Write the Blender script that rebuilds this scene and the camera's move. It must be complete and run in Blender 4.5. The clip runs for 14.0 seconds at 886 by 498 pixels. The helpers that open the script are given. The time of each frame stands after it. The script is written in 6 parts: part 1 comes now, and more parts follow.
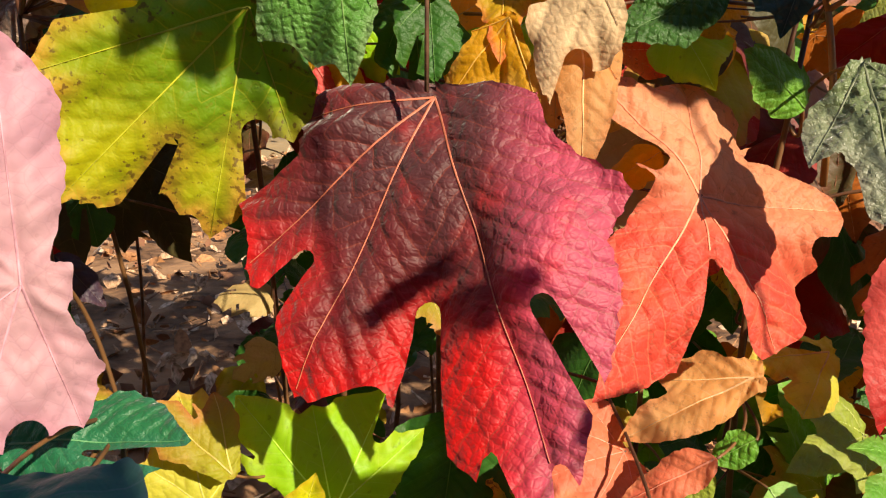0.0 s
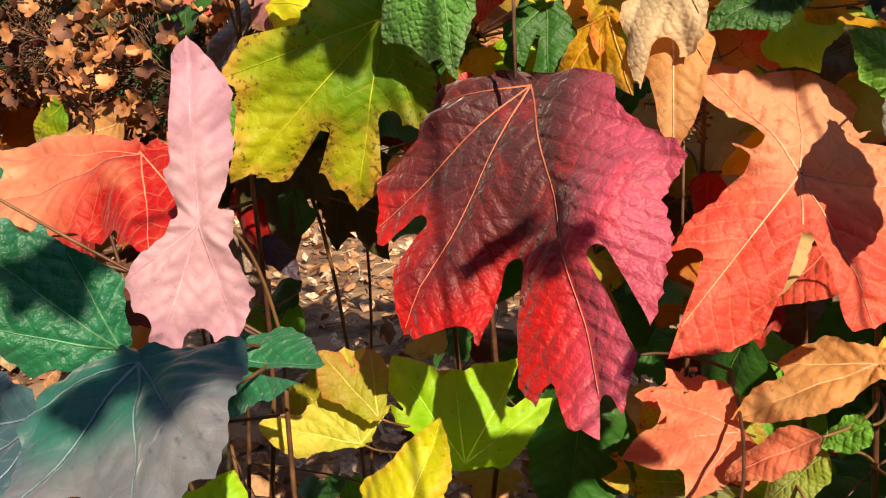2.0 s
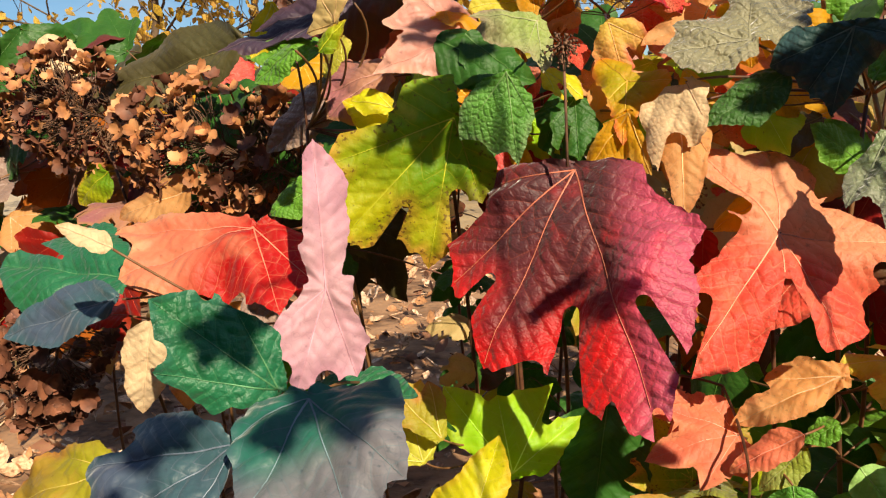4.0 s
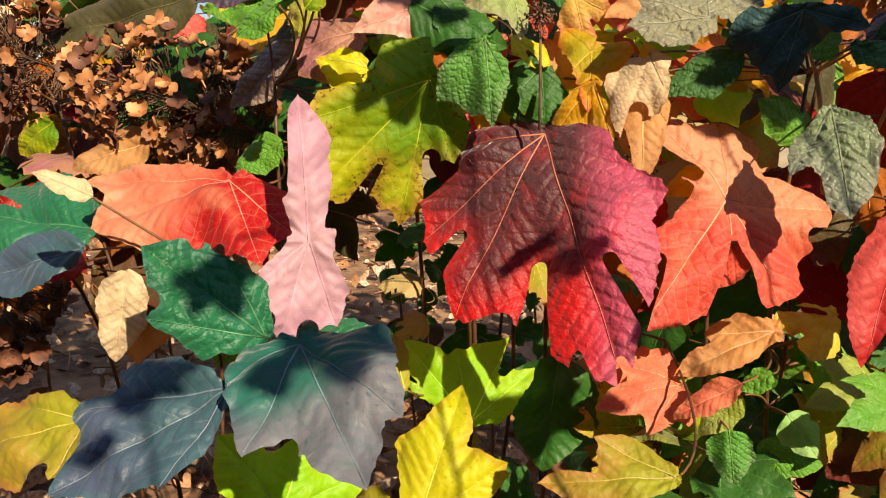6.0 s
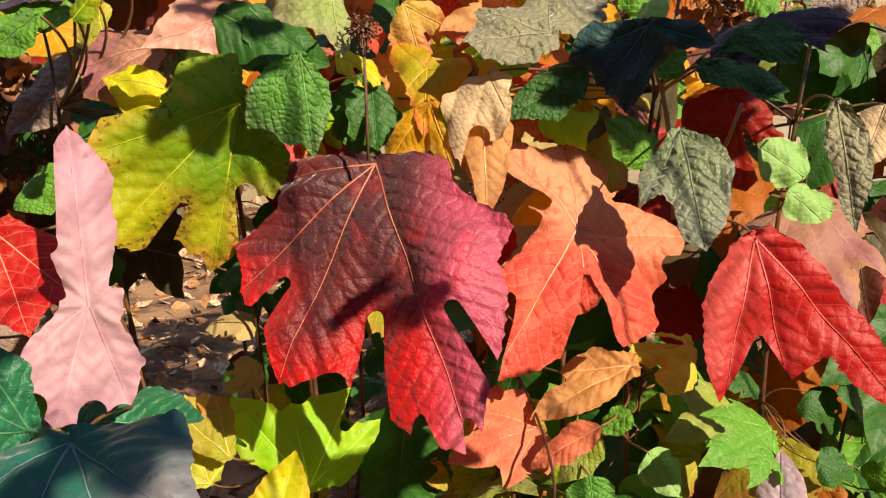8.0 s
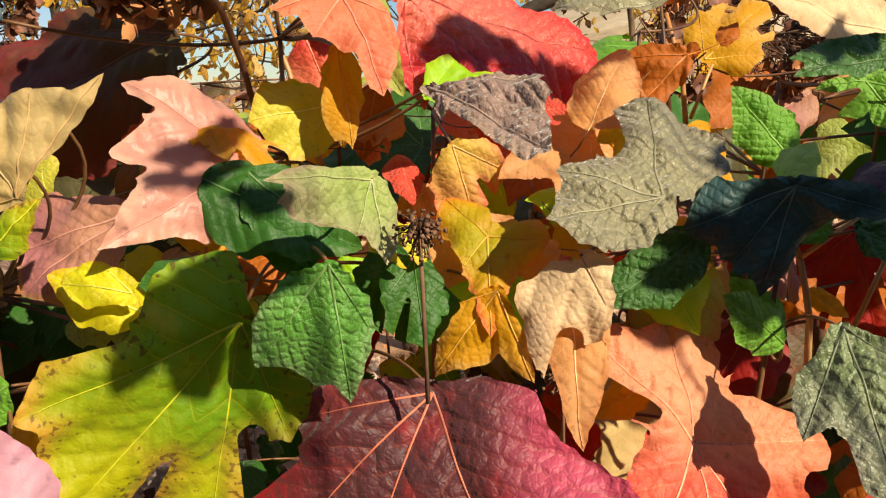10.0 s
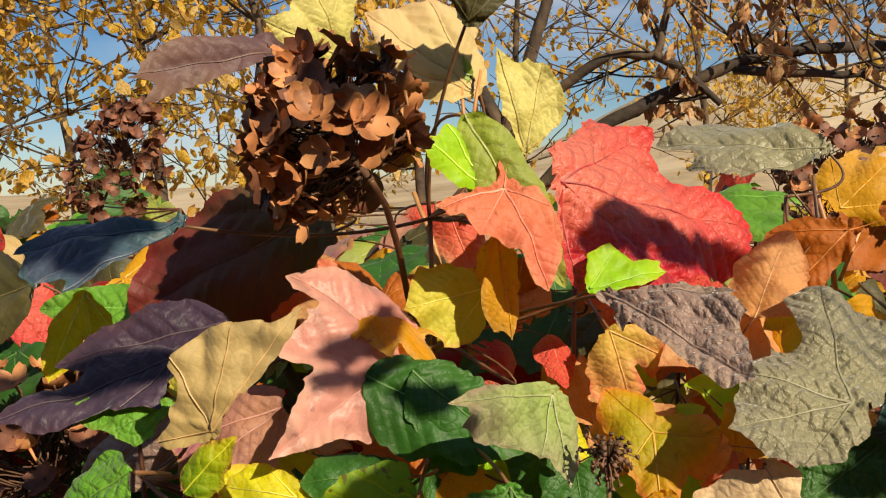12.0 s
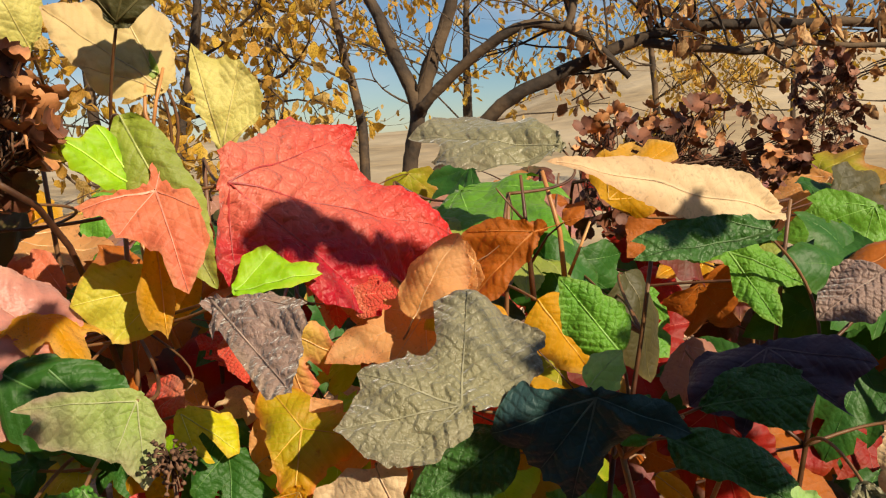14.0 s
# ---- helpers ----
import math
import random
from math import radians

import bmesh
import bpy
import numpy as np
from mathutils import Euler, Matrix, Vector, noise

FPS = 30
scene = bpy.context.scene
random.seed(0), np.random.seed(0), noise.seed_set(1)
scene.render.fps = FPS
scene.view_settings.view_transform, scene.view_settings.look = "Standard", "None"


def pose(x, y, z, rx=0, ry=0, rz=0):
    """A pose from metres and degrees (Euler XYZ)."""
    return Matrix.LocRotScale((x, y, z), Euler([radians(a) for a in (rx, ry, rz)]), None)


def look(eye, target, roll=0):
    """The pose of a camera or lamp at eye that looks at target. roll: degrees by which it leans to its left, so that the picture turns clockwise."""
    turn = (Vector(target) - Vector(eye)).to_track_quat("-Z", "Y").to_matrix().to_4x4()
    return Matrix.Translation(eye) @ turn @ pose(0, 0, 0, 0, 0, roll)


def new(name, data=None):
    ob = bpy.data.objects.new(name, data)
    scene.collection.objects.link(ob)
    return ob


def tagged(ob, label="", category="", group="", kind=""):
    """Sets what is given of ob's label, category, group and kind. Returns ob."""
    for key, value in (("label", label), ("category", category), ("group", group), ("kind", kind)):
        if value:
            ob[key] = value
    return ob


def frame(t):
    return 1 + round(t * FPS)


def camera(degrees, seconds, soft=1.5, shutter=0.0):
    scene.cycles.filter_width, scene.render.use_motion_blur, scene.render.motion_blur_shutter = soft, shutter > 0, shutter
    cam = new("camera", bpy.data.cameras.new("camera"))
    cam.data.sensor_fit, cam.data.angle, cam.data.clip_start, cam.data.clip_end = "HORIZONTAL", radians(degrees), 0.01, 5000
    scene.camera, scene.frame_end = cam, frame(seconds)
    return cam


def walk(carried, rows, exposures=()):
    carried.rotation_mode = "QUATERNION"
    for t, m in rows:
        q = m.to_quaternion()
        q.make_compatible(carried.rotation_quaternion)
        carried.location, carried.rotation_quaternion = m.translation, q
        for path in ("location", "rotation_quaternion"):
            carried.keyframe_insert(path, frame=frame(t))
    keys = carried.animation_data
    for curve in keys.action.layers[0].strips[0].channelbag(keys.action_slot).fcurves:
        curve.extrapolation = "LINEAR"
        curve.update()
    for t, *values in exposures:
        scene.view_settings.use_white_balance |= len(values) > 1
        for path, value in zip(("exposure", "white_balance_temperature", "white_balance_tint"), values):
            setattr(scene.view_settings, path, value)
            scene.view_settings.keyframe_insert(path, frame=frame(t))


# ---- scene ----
cam = camera(57.6, 14.0, soft=1.2)
PATH = [
    (0.0, (0.000, 0.000, 0.850), (-0.094, 0.962, 0.594), 0.6),
    (0.5, (0.019, -0.004, 0.817), (-0.118, 0.964, 0.606), 0.8),
    (1.0, (0.020, -0.019, 0.811), (-0.168, 0.945, 0.623), -0.2),
    (1.5, (0.044, -0.034, 0.819), (-0.241, 0.905, 0.625), -1.0),
    (2.0, (0.101, -0.050, 0.821), (-0.304, 0.843, 0.625), -2.1),
    (2.5, (0.122, -0.084, 0.842), (-0.320, 0.797, 0.676), -4.0),
    (5.0, (0.022, -0.229, 0.867), (-0.226, 0.722, 0.683), -1.6),
    (5.5, (0.021, -0.231, 0.867), (-0.218, 0.717, 0.660), -1.2),
    (6.0, (0.024, -0.231, 0.864), (-0.202, 0.721, 0.656), -0.6),
    (6.5, (0.024, -0.226, 0.860), (-0.153, 0.737, 0.657), -0.9),
    (7.0, (0.022, -0.216, 0.858), (-0.054, 0.762, 0.662), -1.1),
    (7.2, (0.022, -0.218, 0.861), (-0.040, 0.759, 0.660), -0.8),
    (9.3, (0.059, 0.023, 0.931), (0.005, 1.000, 0.724), -1.1),
    (9.5, (0.041, 0.026, 0.946), (-0.016, 1.003, 0.740), -2.0),
    (10.0, (-0.025, 0.027, 0.969), (-0.054, 1.006, 0.767), -2.3),
    (10.5, (-0.055, 0.023, 1.004), (-0.062, 1.008, 0.831), -1.9),
    (11.0, (-0.063, 0.020, 1.020), (-0.083, 1.014, 0.913), -2.5),
    (11.5, (-0.069, 0.028, 1.023), (-0.132, 1.023, 0.939), -2.4),
    (12.0, (-0.072, 0.042, 1.023), (-0.184, 1.032, 0.937), -2.8),
    (12.5, (-0.040, 0.052, 1.037), (-0.147, 1.042, 0.944), -3.3),
    (13.0, (0.001, 0.051, 1.041), (-0.079, 1.043, 0.946), -3.4),
    (13.5, (0.063, 0.058, 1.037), (-0.009, 1.049, 0.923), -2.7),
    (14.0, (0.094, 0.049, 1.040), (0.031, 1.038, 0.904), -1.6),
]
walk(cam, [(t, look(eye, target, roll)) for t, eye, target, roll in PATH], [(0.0, 0.74), (10.0, 0.74), (11.5, 0.50), (14.0, 0.44)])

# ---- light ----
SUN = Vector((0.56, -0.62, 0.55)).normalized()
world = bpy.data.worlds.new("sky")
scene.world = world
world.use_nodes = True
wn = world.node_tree.nodes
sky = wn.new("ShaderNodeTexSky")
sky.sky_type = "NISHITA"
sky.sun_disc = False
sky.dust_density, sky.air_density, sky.ozone_density = 0.1, 1.0, 4.0
sky.sun_elevation = math.asin(SUN.z)
sky.sun_rotation = math.atan2(SUN.x, SUN.y)
wk = world.node_tree.links
deep = wn.new("ShaderNodeHueSaturation")
deep.inputs["Saturation"].default_value, deep.inputs["Value"].default_value = 1.2, 1.6
wk.new(sky.outputs[0], deep.inputs["Color"])
wisp = wn.new("ShaderNodeTexNoise")
wisp.inputs["Scale"].default_value, wisp.inputs["Detail"].default_value = 2.2, 6.0
stretch = wn.new("ShaderNodeMapping")
stretch.inputs["Scale"].default_value = (1.0, 1.0, 3.2)
wk.new(wn.new("ShaderNodeTexCoord").outputs["Generated"], stretch.inputs[0])
wk.new(stretch.outputs[0], wisp.inputs["Vector"])
thin = wn.new("ShaderNodeMapRange")
thin.interpolation_type = "SMOOTHSTEP"
thin.inputs[1].default_value, thin.inputs[2].default_value, thin.inputs[4].default_value = 0.42, 0.72, 0.85
wk.new(wisp.outputs["Fac"], thin.inputs[0])
cloud = wn.new("ShaderNodeMix")
cloud.data_type = "RGBA"
wk.new(thin.outputs[0], cloud.inputs[0])
wk.new(deep.outputs[0], cloud.inputs[6])
cloud.inputs[7].default_value = (14.0, 14.3, 15.0, 1.0)
wk.new(cloud.outputs[2], wn["Background"].inputs[0])
wn["Background"].inputs[1].default_value = 0.034
lamp = bpy.data.lights.new("sun", "SUN")
lamp.energy, lamp.angle, lamp.color = 5.0, radians(0.53), (1.0, 0.855, 0.62)
sun = new("sun", lamp)
sun.matrix_world = look(SUN * 20, (0, 0, 0))


# ---- materials ----
def nodes_of(name):
    m = bpy.data.materials.new(name)
    m.use_nodes = True
    return m, m.node_tree.nodes, m.node_tree.links


def mixed(n, k, fac, a, b):
    """A colour mix; fac, a and b are sockets or values."""
    x = n.new("ShaderNodeMix")
    x.data_type = "RGBA"
    for i, v in ((0, fac), (6, a), (7, b)):
        if hasattr(v, "is_linked"):
            k.new(v, x.inputs[i])
        elif i == 0:
            x.inputs[i].default_value = v
        else:
            x.inputs[i].default_value = (*v, 1)
    return x.outputs[2]


def ramped(n, k, value, lo, hi):
    x = n.new("ShaderNodeMapRange")
    x.interpolation_type = "SMOOTHSTEP"
    k.new(value, x.inputs[0])
    x.inputs[1].default_value, x.inputs[2].default_value = lo, hi
    return x.outputs[0]


def noisy(n, k, coord, scale, detail=3.0):
    x = n.new("ShaderNodeTexNoise")
    k.new(coord, x.inputs["Vector"])
    x.inputs["Scale"].default_value, x.inputs["Detail"].default_value = scale, detail
    return x.outputs["Fac"]


def richer(c):
    g = sum(c) / 3
    return tuple(min(0.85, max(0.003, g + (v - g) * 1.14)) for v in c)


def leaf_material(name, core, mid, edge, vein, through_light=0.4, rough=0.5, sheen=0.2, speck=0.15, bump=0.5, grades=()):
    """Blade and vein materials: core colour by the stalk, mid on the blade, edge along the rim; grades: a colour that takes over along a direction of the blade, from lo to hi metres."""
    core, mid, edge = [richer(c) for c in (core, mid, edge)]
    m, n, k = nodes_of(name)
    uv = n.new("ShaderNodeUVMap").outputs[0]
    rim = n.new("ShaderNodeAttribute")
    rim.attribute_name = "rim"
    along = n.new("ShaderNodeAttribute")
    along.attribute_name = "along"
    info = n.new("ShaderNodeObjectInfo")
    shift = n.new("ShaderNodeVectorMath")
    shift.operation = "ADD"
    k.new(uv, shift.inputs[0])
    k.new(info.outputs["Random"], shift.inputs[1])
    p = shift.outputs[0]
    big = noisy(n, k, p, 22.0)
    fine = noisy(n, k, p, 190.0, 5.0)

    def plus(a, b, amount):
        x = n.new("ShaderNodeMath")
        x.operation = "MULTIPLY_ADD"
        k.new(b, x.inputs[0])
        x.inputs[1].default_value = amount
        k.new(a, x.inputs[2])
        return x.outputs[0]

    col = mixed(n, k, ramped(n, k, plus(along.outputs["Fac"], big, 0.9), 0.55, 1.35), core, mid)
    fade = n.new("ShaderNodeMath")
    fade.operation = "MULTIPLY"
    k.new(ramped(n, k, plus(rim.outputs["Fac"], big, 1.1), 1.15, 0.5), fade.inputs[0])
    k.new(ramped(n, k, along.outputs["Fac"], 0.25, 0.75), fade.inputs[1])
    col = mixed(n, k, fade.outputs[0], col, edge)
    for tint, du, dv, lo, hi in grades:
        dot = n.new("ShaderNodeVectorMath")
        dot.operation = "DOT_PRODUCT"
        k.new(uv, dot.inputs[0])
        dot.inputs[1].default_value = (du, dv, 0.0)
        col = mixed(n, k, ramped(n, k, plus(dot.outputs["Value"], big, 0.3 * abs(hi - lo)), lo + 0.15 * abs(hi - lo), hi + 0.15 * abs(hi - lo)), col, richer(tint))
    rung = n.new("ShaderNodeAttribute")
    rung.attribute_name = "rung"
    away = n.new("ShaderNodeAttribute")
    away.attribute_name = "away"
    grid = n.new("ShaderNodeCombineXYZ")
    wander = plus(rung.outputs["Fac"], noisy(n, k, p, 60.0, 2.0), 0.45)
    k.new(wander, grid.inputs[0])
    k.new(plus(away.outputs["Fac"], noisy(n, k, p, 75.0, 2.0), 0.3), grid.inputs[1])
    k.new(info.outputs["Random"], grid.inputs[2])

    def net(scale, stretch, jitter):
        way = n.new("ShaderNodeVectorMath")
        way.operation = "MULTIPLY"
        k.new(grid.outputs[0], way.inputs[0])
        way.inputs[1].default_value = (stretch, 1.0, 0.0)
        x = n.new("ShaderNodeTexVoronoi")
        x.voronoi_dimensions = "2D"
        x.feature = "DISTANCE_TO_EDGE"
        x.inputs["Scale"].default_value, x.inputs["Randomness"].default_value = scale, jitter
        k.new(way.outputs[0], x.inputs["Vector"])
        return x.outputs["Distance"]

    rungs, mesh_net = net(1.25, 0.8, 0.9), net(3.4, 1.0, 1.0)
    wave = n.new("ShaderNodeMath")
    wave.operation = "PINGPONG"
    k.new(wander, wave.inputs[0])
    wave.inputs[1].default_value = 0.5
    lines = ramped(n, k, rungs, 0.06, 0.0)
    soft = n.new("ShaderNodeMath")
    soft.operation = "MULTIPLY"
    k.new(lines, soft.inputs[0])
    soft.inputs[1].default_value = 0.16 + 0.2 * bump
    col = mixed(n, k, soft.outputs[0], col, tuple(0.5 * a + 0.2 * b for a, b in zip(mid, vein)))
    ribs_fade = n.new("ShaderNodeMath")
    ribs_fade.operation = "MULTIPLY"
    k.new(ramped(n, k, wave.outputs[0], 0.055, 0.0), ribs_fade.inputs[0])
    ribs_fade.inputs[1].default_value = 0.45
    col = mixed(n, k, ribs_fade.outputs[0], col, tuple(0.6 * a + 0.4 * b for a, b in zip(mid, vein)))
    dark = tuple(c * 0.45 for c in mid)
    patch = n.new("ShaderNodeMath")
    patch.operation = "MULTIPLY"
    k.new(ramped(n, k, noisy(n, k, p, 58.0, 4.0), 0.50, 0.72), patch.inputs[0])
    patch.inputs[1].default_value = 0.3
    col = mixed(n, k, patch.outputs[0], col, tuple(0.75 * c for c in core))
    glow = n.new("ShaderNodeMath")
    glow.operation = "MULTIPLY"
    k.new(ramped(n, k, noisy(n, k, p, 35.0, 4.0), 0.52, 0.75), glow.inputs[0])
    glow.inputs[1].default_value = 0.3
    col = mixed(n, k, glow.outputs[0], col, tuple(min(0.85, 1.35 * c + 0.01) for c in edge))
    col = mixed(n, k, ramped(n, k, fine, 0.60, 0.85), col, dark)
    spots = noisy(n, k, p, 300.0, 2.0)
    mask = n.new("ShaderNodeMath")
    mask.operation = "MULTIPLY"
    k.new(ramped(n, k, plus(spots, rim.outputs["Fac"], -0.22), 0.52, 0.62), mask.inputs[0])
    mask.inputs[1].default_value = speck
    col = mixed(n, k, mask.outputs[0], col, (0.10, 0.035, 0.015))
    bs = n["Principled BSDF"]
    k.new(col, bs.inputs["Base Color"])
    bs.inputs["Roughness"].default_value = rough + 0.08
    bs.inputs["Specular IOR Level"].default_value = 0.42
    bs.inputs["Sheen Weight"].default_value = sheen * 0.7
    bs.inputs["Sheen Roughness"].default_value = 0.4
    relief = plus(plus(plus(ramped(n, k, rungs, 0.0, 0.34), ramped(n, k, mesh_net, 0.0, 0.3), 0.28), ramped(n, k, wave.outputs[0], 0.0, 0.3), 0.9), fine, 0.12)
    bp = n.new("ShaderNodeBump")
    bp.inputs["Strength"].default_value = min(1.0, bump)
    bp.inputs["Distance"].default_value = 0.0002 + 0.00036 * bump
    k.new(relief, bp.inputs["Height"])
    k.new(bp.outputs[0], bs.inputs["Normal"])
    tr = n.new("ShaderNodeBsdfTranslucent")
    hue = n.new("ShaderNodeHueSaturation")
    hue.inputs["Saturation"].default_value, hue.inputs["Value"].default_value = 1.15, 1.2
    k.new(col, hue.inputs["Color"])
    k.new(hue.outputs[0], tr.inputs[0])
    mix = n.new("ShaderNodeMixShader")
    mix.inputs[0].default_value = through_light * 0.85
    k.new(bs.outputs[0], mix.inputs[1])
    k.new(tr.outputs[0], mix.inputs[2])
    k.new(mix.outputs[0], n["Material Output"].inputs[0])
    own = 0.6 if not grades else 0.3
    ribs = tuple(own * a + (1 - own) * b for a, b in zip(mid, vein))
    return m, plain_material(name + "_vein", ribs, 0.5, 0.3, 300.0)


def plain_material(name, colour, rough=0.7, vary=0.35, scale=60.0, bump=0.3, second=None):
    m, n, k = nodes_of(name)
    co = n.new("ShaderNodeTexCoord").outputs["Object"]
    info = n.new("ShaderNodeObjectInfo")
    a = noisy(n, k, co, scale, 6.0)
    b = noisy(n, k, co, scale * 0.13, 3.0)
    low = tuple(c * (1 - vary) for c in colour)
    high = second or tuple(min(1, c * (1 + vary)) for c in colour)
    col = mixed(n, k, ramped(n, k, a, 0.3, 0.7), low, colour)
    col = mixed(n, k, ramped(n, k, b, 0.42, 0.62), col, high)
    hue = n.new("ShaderNodeHueSaturation")
    val = n.new("ShaderNodeMapRange")
    k.new(info.outputs["Random"], val.inputs[0])
    val.inputs[3].default_value, val.inputs[4].default_value = 0.8, 1.2
    k.new(val.outputs[0], hue.inputs["Value"])
    k.new(col, hue.inputs["Color"])
    bs = n["Principled BSDF"]
    k.new(hue.outputs[0], bs.inputs["Base Color"])
    bs.inputs["Roughness"].default_value = rough
    bp = n.new("ShaderNodeBump")
    bp.inputs["Strength"].default_value, bp.inputs["Distance"].default_value = bump, 0.3 / scale
    k.new(a, bp.inputs["Height"])
    k.new(bp.outputs[0], bs.inputs["Normal"])
    return m


def scattered_material(name, colours, rough=0.7, light=0.0):
    """For one mesh of many small pieces: each piece takes its own colour."""
    m, n, k = nodes_of(name)
    geo = n.new("ShaderNodeNewGeometry")
    ramp = n.new("ShaderNodeValToRGB")
    ramp.color_ramp.interpolation = "CONSTANT"
    el = ramp.color_ramp.elements
    while len(el) < len(colours):
        el.new(0.5)
    for i, c in enumerate(colours):
        el[i].position, el[i].color = i / len(colours), (*c, 1)
    k.new(geo.outputs["Random Per Island"], ramp.inputs[0])
    co = n.new("ShaderNodeTexCoord").outputs["Object"]
    col = mixed(n, k, ramped(n, k, noisy(n, k, co, 90.0, 4.0), 0.35, 0.75), ramp.outputs[0], tuple(c * 0.5 for c in colours[0]))
    bs = n["Principled BSDF"]
    k.new(col, bs.inputs["Base Color"])
    bs.inputs["Roughness"].default_value = rough
    if light:
        tr = n.new("ShaderNodeBsdfTranslucent")
        k.new(col, tr.inputs[0])
        mix = n.new("ShaderNodeMixShader")
        mix.inputs[0].default_value = light
        k.new(bs.outputs[0], mix.inputs[1])
        k.new(tr.outputs[0], mix.inputs[2])
        k.new(mix.outputs[0], n["Material Output"].inputs[0])
    return m


RED = leaf_material("red_purple_leaf", (0.085, 0.030, 0.035), (0.20, 0.012, 0.016), (0.60, 0.014, 0.010), (0.44, 0.15, 0.08), 0.36, 0.46, 0.6, 0.08, 1.0, [((0.58, 0.016, 0.008), 1.0, 0.0, 0.089, 0.144), ((0.50, 0.10, 0.16), 0.25, 1.0, 0.025, 0.063)])
YELGREEN = leaf_material("yellow_green_leaf", (0.15, 0.30, 0.01), (0.48, 0.48, 0.02), (0.60, 0.36, 0.08), (0.44, 0.46, 0.05), 0.5, 0.5, 0.1, 0.7, 0.6)
RUGREEN = leaf_material("wrinkled_green_leaf", (0.10, 0.28, 0.04), (0.11, 0.24, 0.06), (0.16, 0.26, 0.10), (0.28, 0.42, 0.14), 0.28, 0.38, 0.3, 0.1, 0.9)
CORALOR = leaf_material("coral_orange_leaf", (0.76, 0.36, 0.22), (0.74, 0.28, 0.16), (0.70, 0.22, 0.12), (0.74, 0.26, 0.16), 0.42, 0.5, 0.2, 0.35, 0.9, [((0.68, 0.1, 0.075), 1.0, 0.15, -0.019, 0.036)])
LIME = leaf_material("lime_leaf", (0.30, 0.58, 0.03), (0.36, 0.62, 0.05), (0.46, 0.62, 0.06), (0.55, 0.74, 0.18), 0.5, 0.45, 0.2, 0.1, 0.3)
PINK = leaf_material("pale_pink_leaf", (0.52, 0.32, 0.36), (0.50, 0.29, 0.36), (0.50, 0.26, 0.33), (0.44, 0.19, 0.23), 0.3, 0.5, 0.4, 0.1, 0.3)
TEAL = leaf_material("teal_leaf", (0.02, 0.13, 0.06), (0.022, 0.13, 0.05), (0.03, 0.13, 0.075), (0.16, 0.32, 0.15), 0.2, 0.40, 0.4, 0.08, 0.8)
# leaf is greyer; the blue of sky-lit shade is put into its base colour
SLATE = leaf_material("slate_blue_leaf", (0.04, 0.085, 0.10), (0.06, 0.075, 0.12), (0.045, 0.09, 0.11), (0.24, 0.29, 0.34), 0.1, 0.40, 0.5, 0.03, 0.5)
# the grey grade paints sunlit haze toward the tip, over a shade-blue base
SLATEPALE = leaf_material("slate_leaf_grey_haze", (0.022, 0.12, 0.085), (0.045, 0.09, 0.12), (0.07, 0.09, 0.12), (0.16, 0.22, 0.24), 0.1, 0.40, 0.5, 0.03, 0.4, [((0.15, 0.145, 0.16), 1.0, -0.02, 0.024, 0.062)])
SALMONRED = leaf_material("salmon_red_leaf", (0.68, 0.17, 0.11), (0.72, 0.27, 0.17), (0.74, 0.34, 0.20), (0.64, 0.18, 0.12), 0.4, 0.5, 0.3, 0.15, 0.6, [((0.44, 0.012, 0.018), -0.93, 0.45, -0.036, 0.004)])
CREAM = leaf_material("cream_dry_leaf", (0.70, 0.53, 0.34), (0.72, 0.55, 0.36), (0.56, 0.37, 0.22), (0.52, 0.33, 0.2), 0.3, 0.65, 0.1, 0.2, 0.5)
YELLOW = leaf_material("yellow_leaf", (0.66, 0.58, 0.06), (0.62, 0.60, 0.05), (0.62, 0.44, 0.06), (0.76, 0.70, 0.26), 0.45, 0.5, 0.1)
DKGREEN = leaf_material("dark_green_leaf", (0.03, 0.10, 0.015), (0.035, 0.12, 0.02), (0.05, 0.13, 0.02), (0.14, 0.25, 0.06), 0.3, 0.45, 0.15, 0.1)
PEACH = leaf_material("peach_leaf", (0.70, 0.36, 0.15), (0.70, 0.40, 0.20), (0.64, 0.30, 0.14), (0.74, 0.50, 0.28), 0.55, 0.55, 0.1, 0.3)
PALEYEL = leaf_material("pale_yellow_leaf", (0.56, 0.54, 0.10), (0.60, 0.54, 0.10), (0.64, 0.44, 0.12), (0.70, 0.64, 0.26), 0.45, 0.5, 0.1)
PALEYEL2 = leaf_material("straw_yellow_leaf", (0.56, 0.52, 0.18), (0.62, 0.55, 0.22), (0.52, 0.46, 0.16), (0.36, 0.28, 0.12), 0.3, 0.55, 0.1, 0.15)
RED2 = leaf_material("vivid_red_leaf", (0.68, 0.13, 0.12), (0.70, 0.17, 0.16), (0.66, 0.10, 0.10), (0.60, 0.12, 0.10), 0.4, 0.45, 0.35, 0.1, 0.6, [((0.44, 0.012, 0.014), 0.1, 1.0, -0.007, 0.023)])
GREYGREEN = leaf_material("grey_green_leaf", (0.22, 0.205, 0.12), (0.205, 0.19, 0.125), (0.185, 0.16, 0.11), (0.28, 0.27, 0.17), 0.12, 0.36, 0.8, 0.06, 1.0)
GREYDARK = leaf_material("dark_grey_green_leaf", (0.14, 0.18, 0.085), (0.16, 0.175, 0.12), (0.21, 0.20, 0.16), (0.25, 0.28, 0.16), 0.12, 0.36, 0.8, 0.06, 1.0)
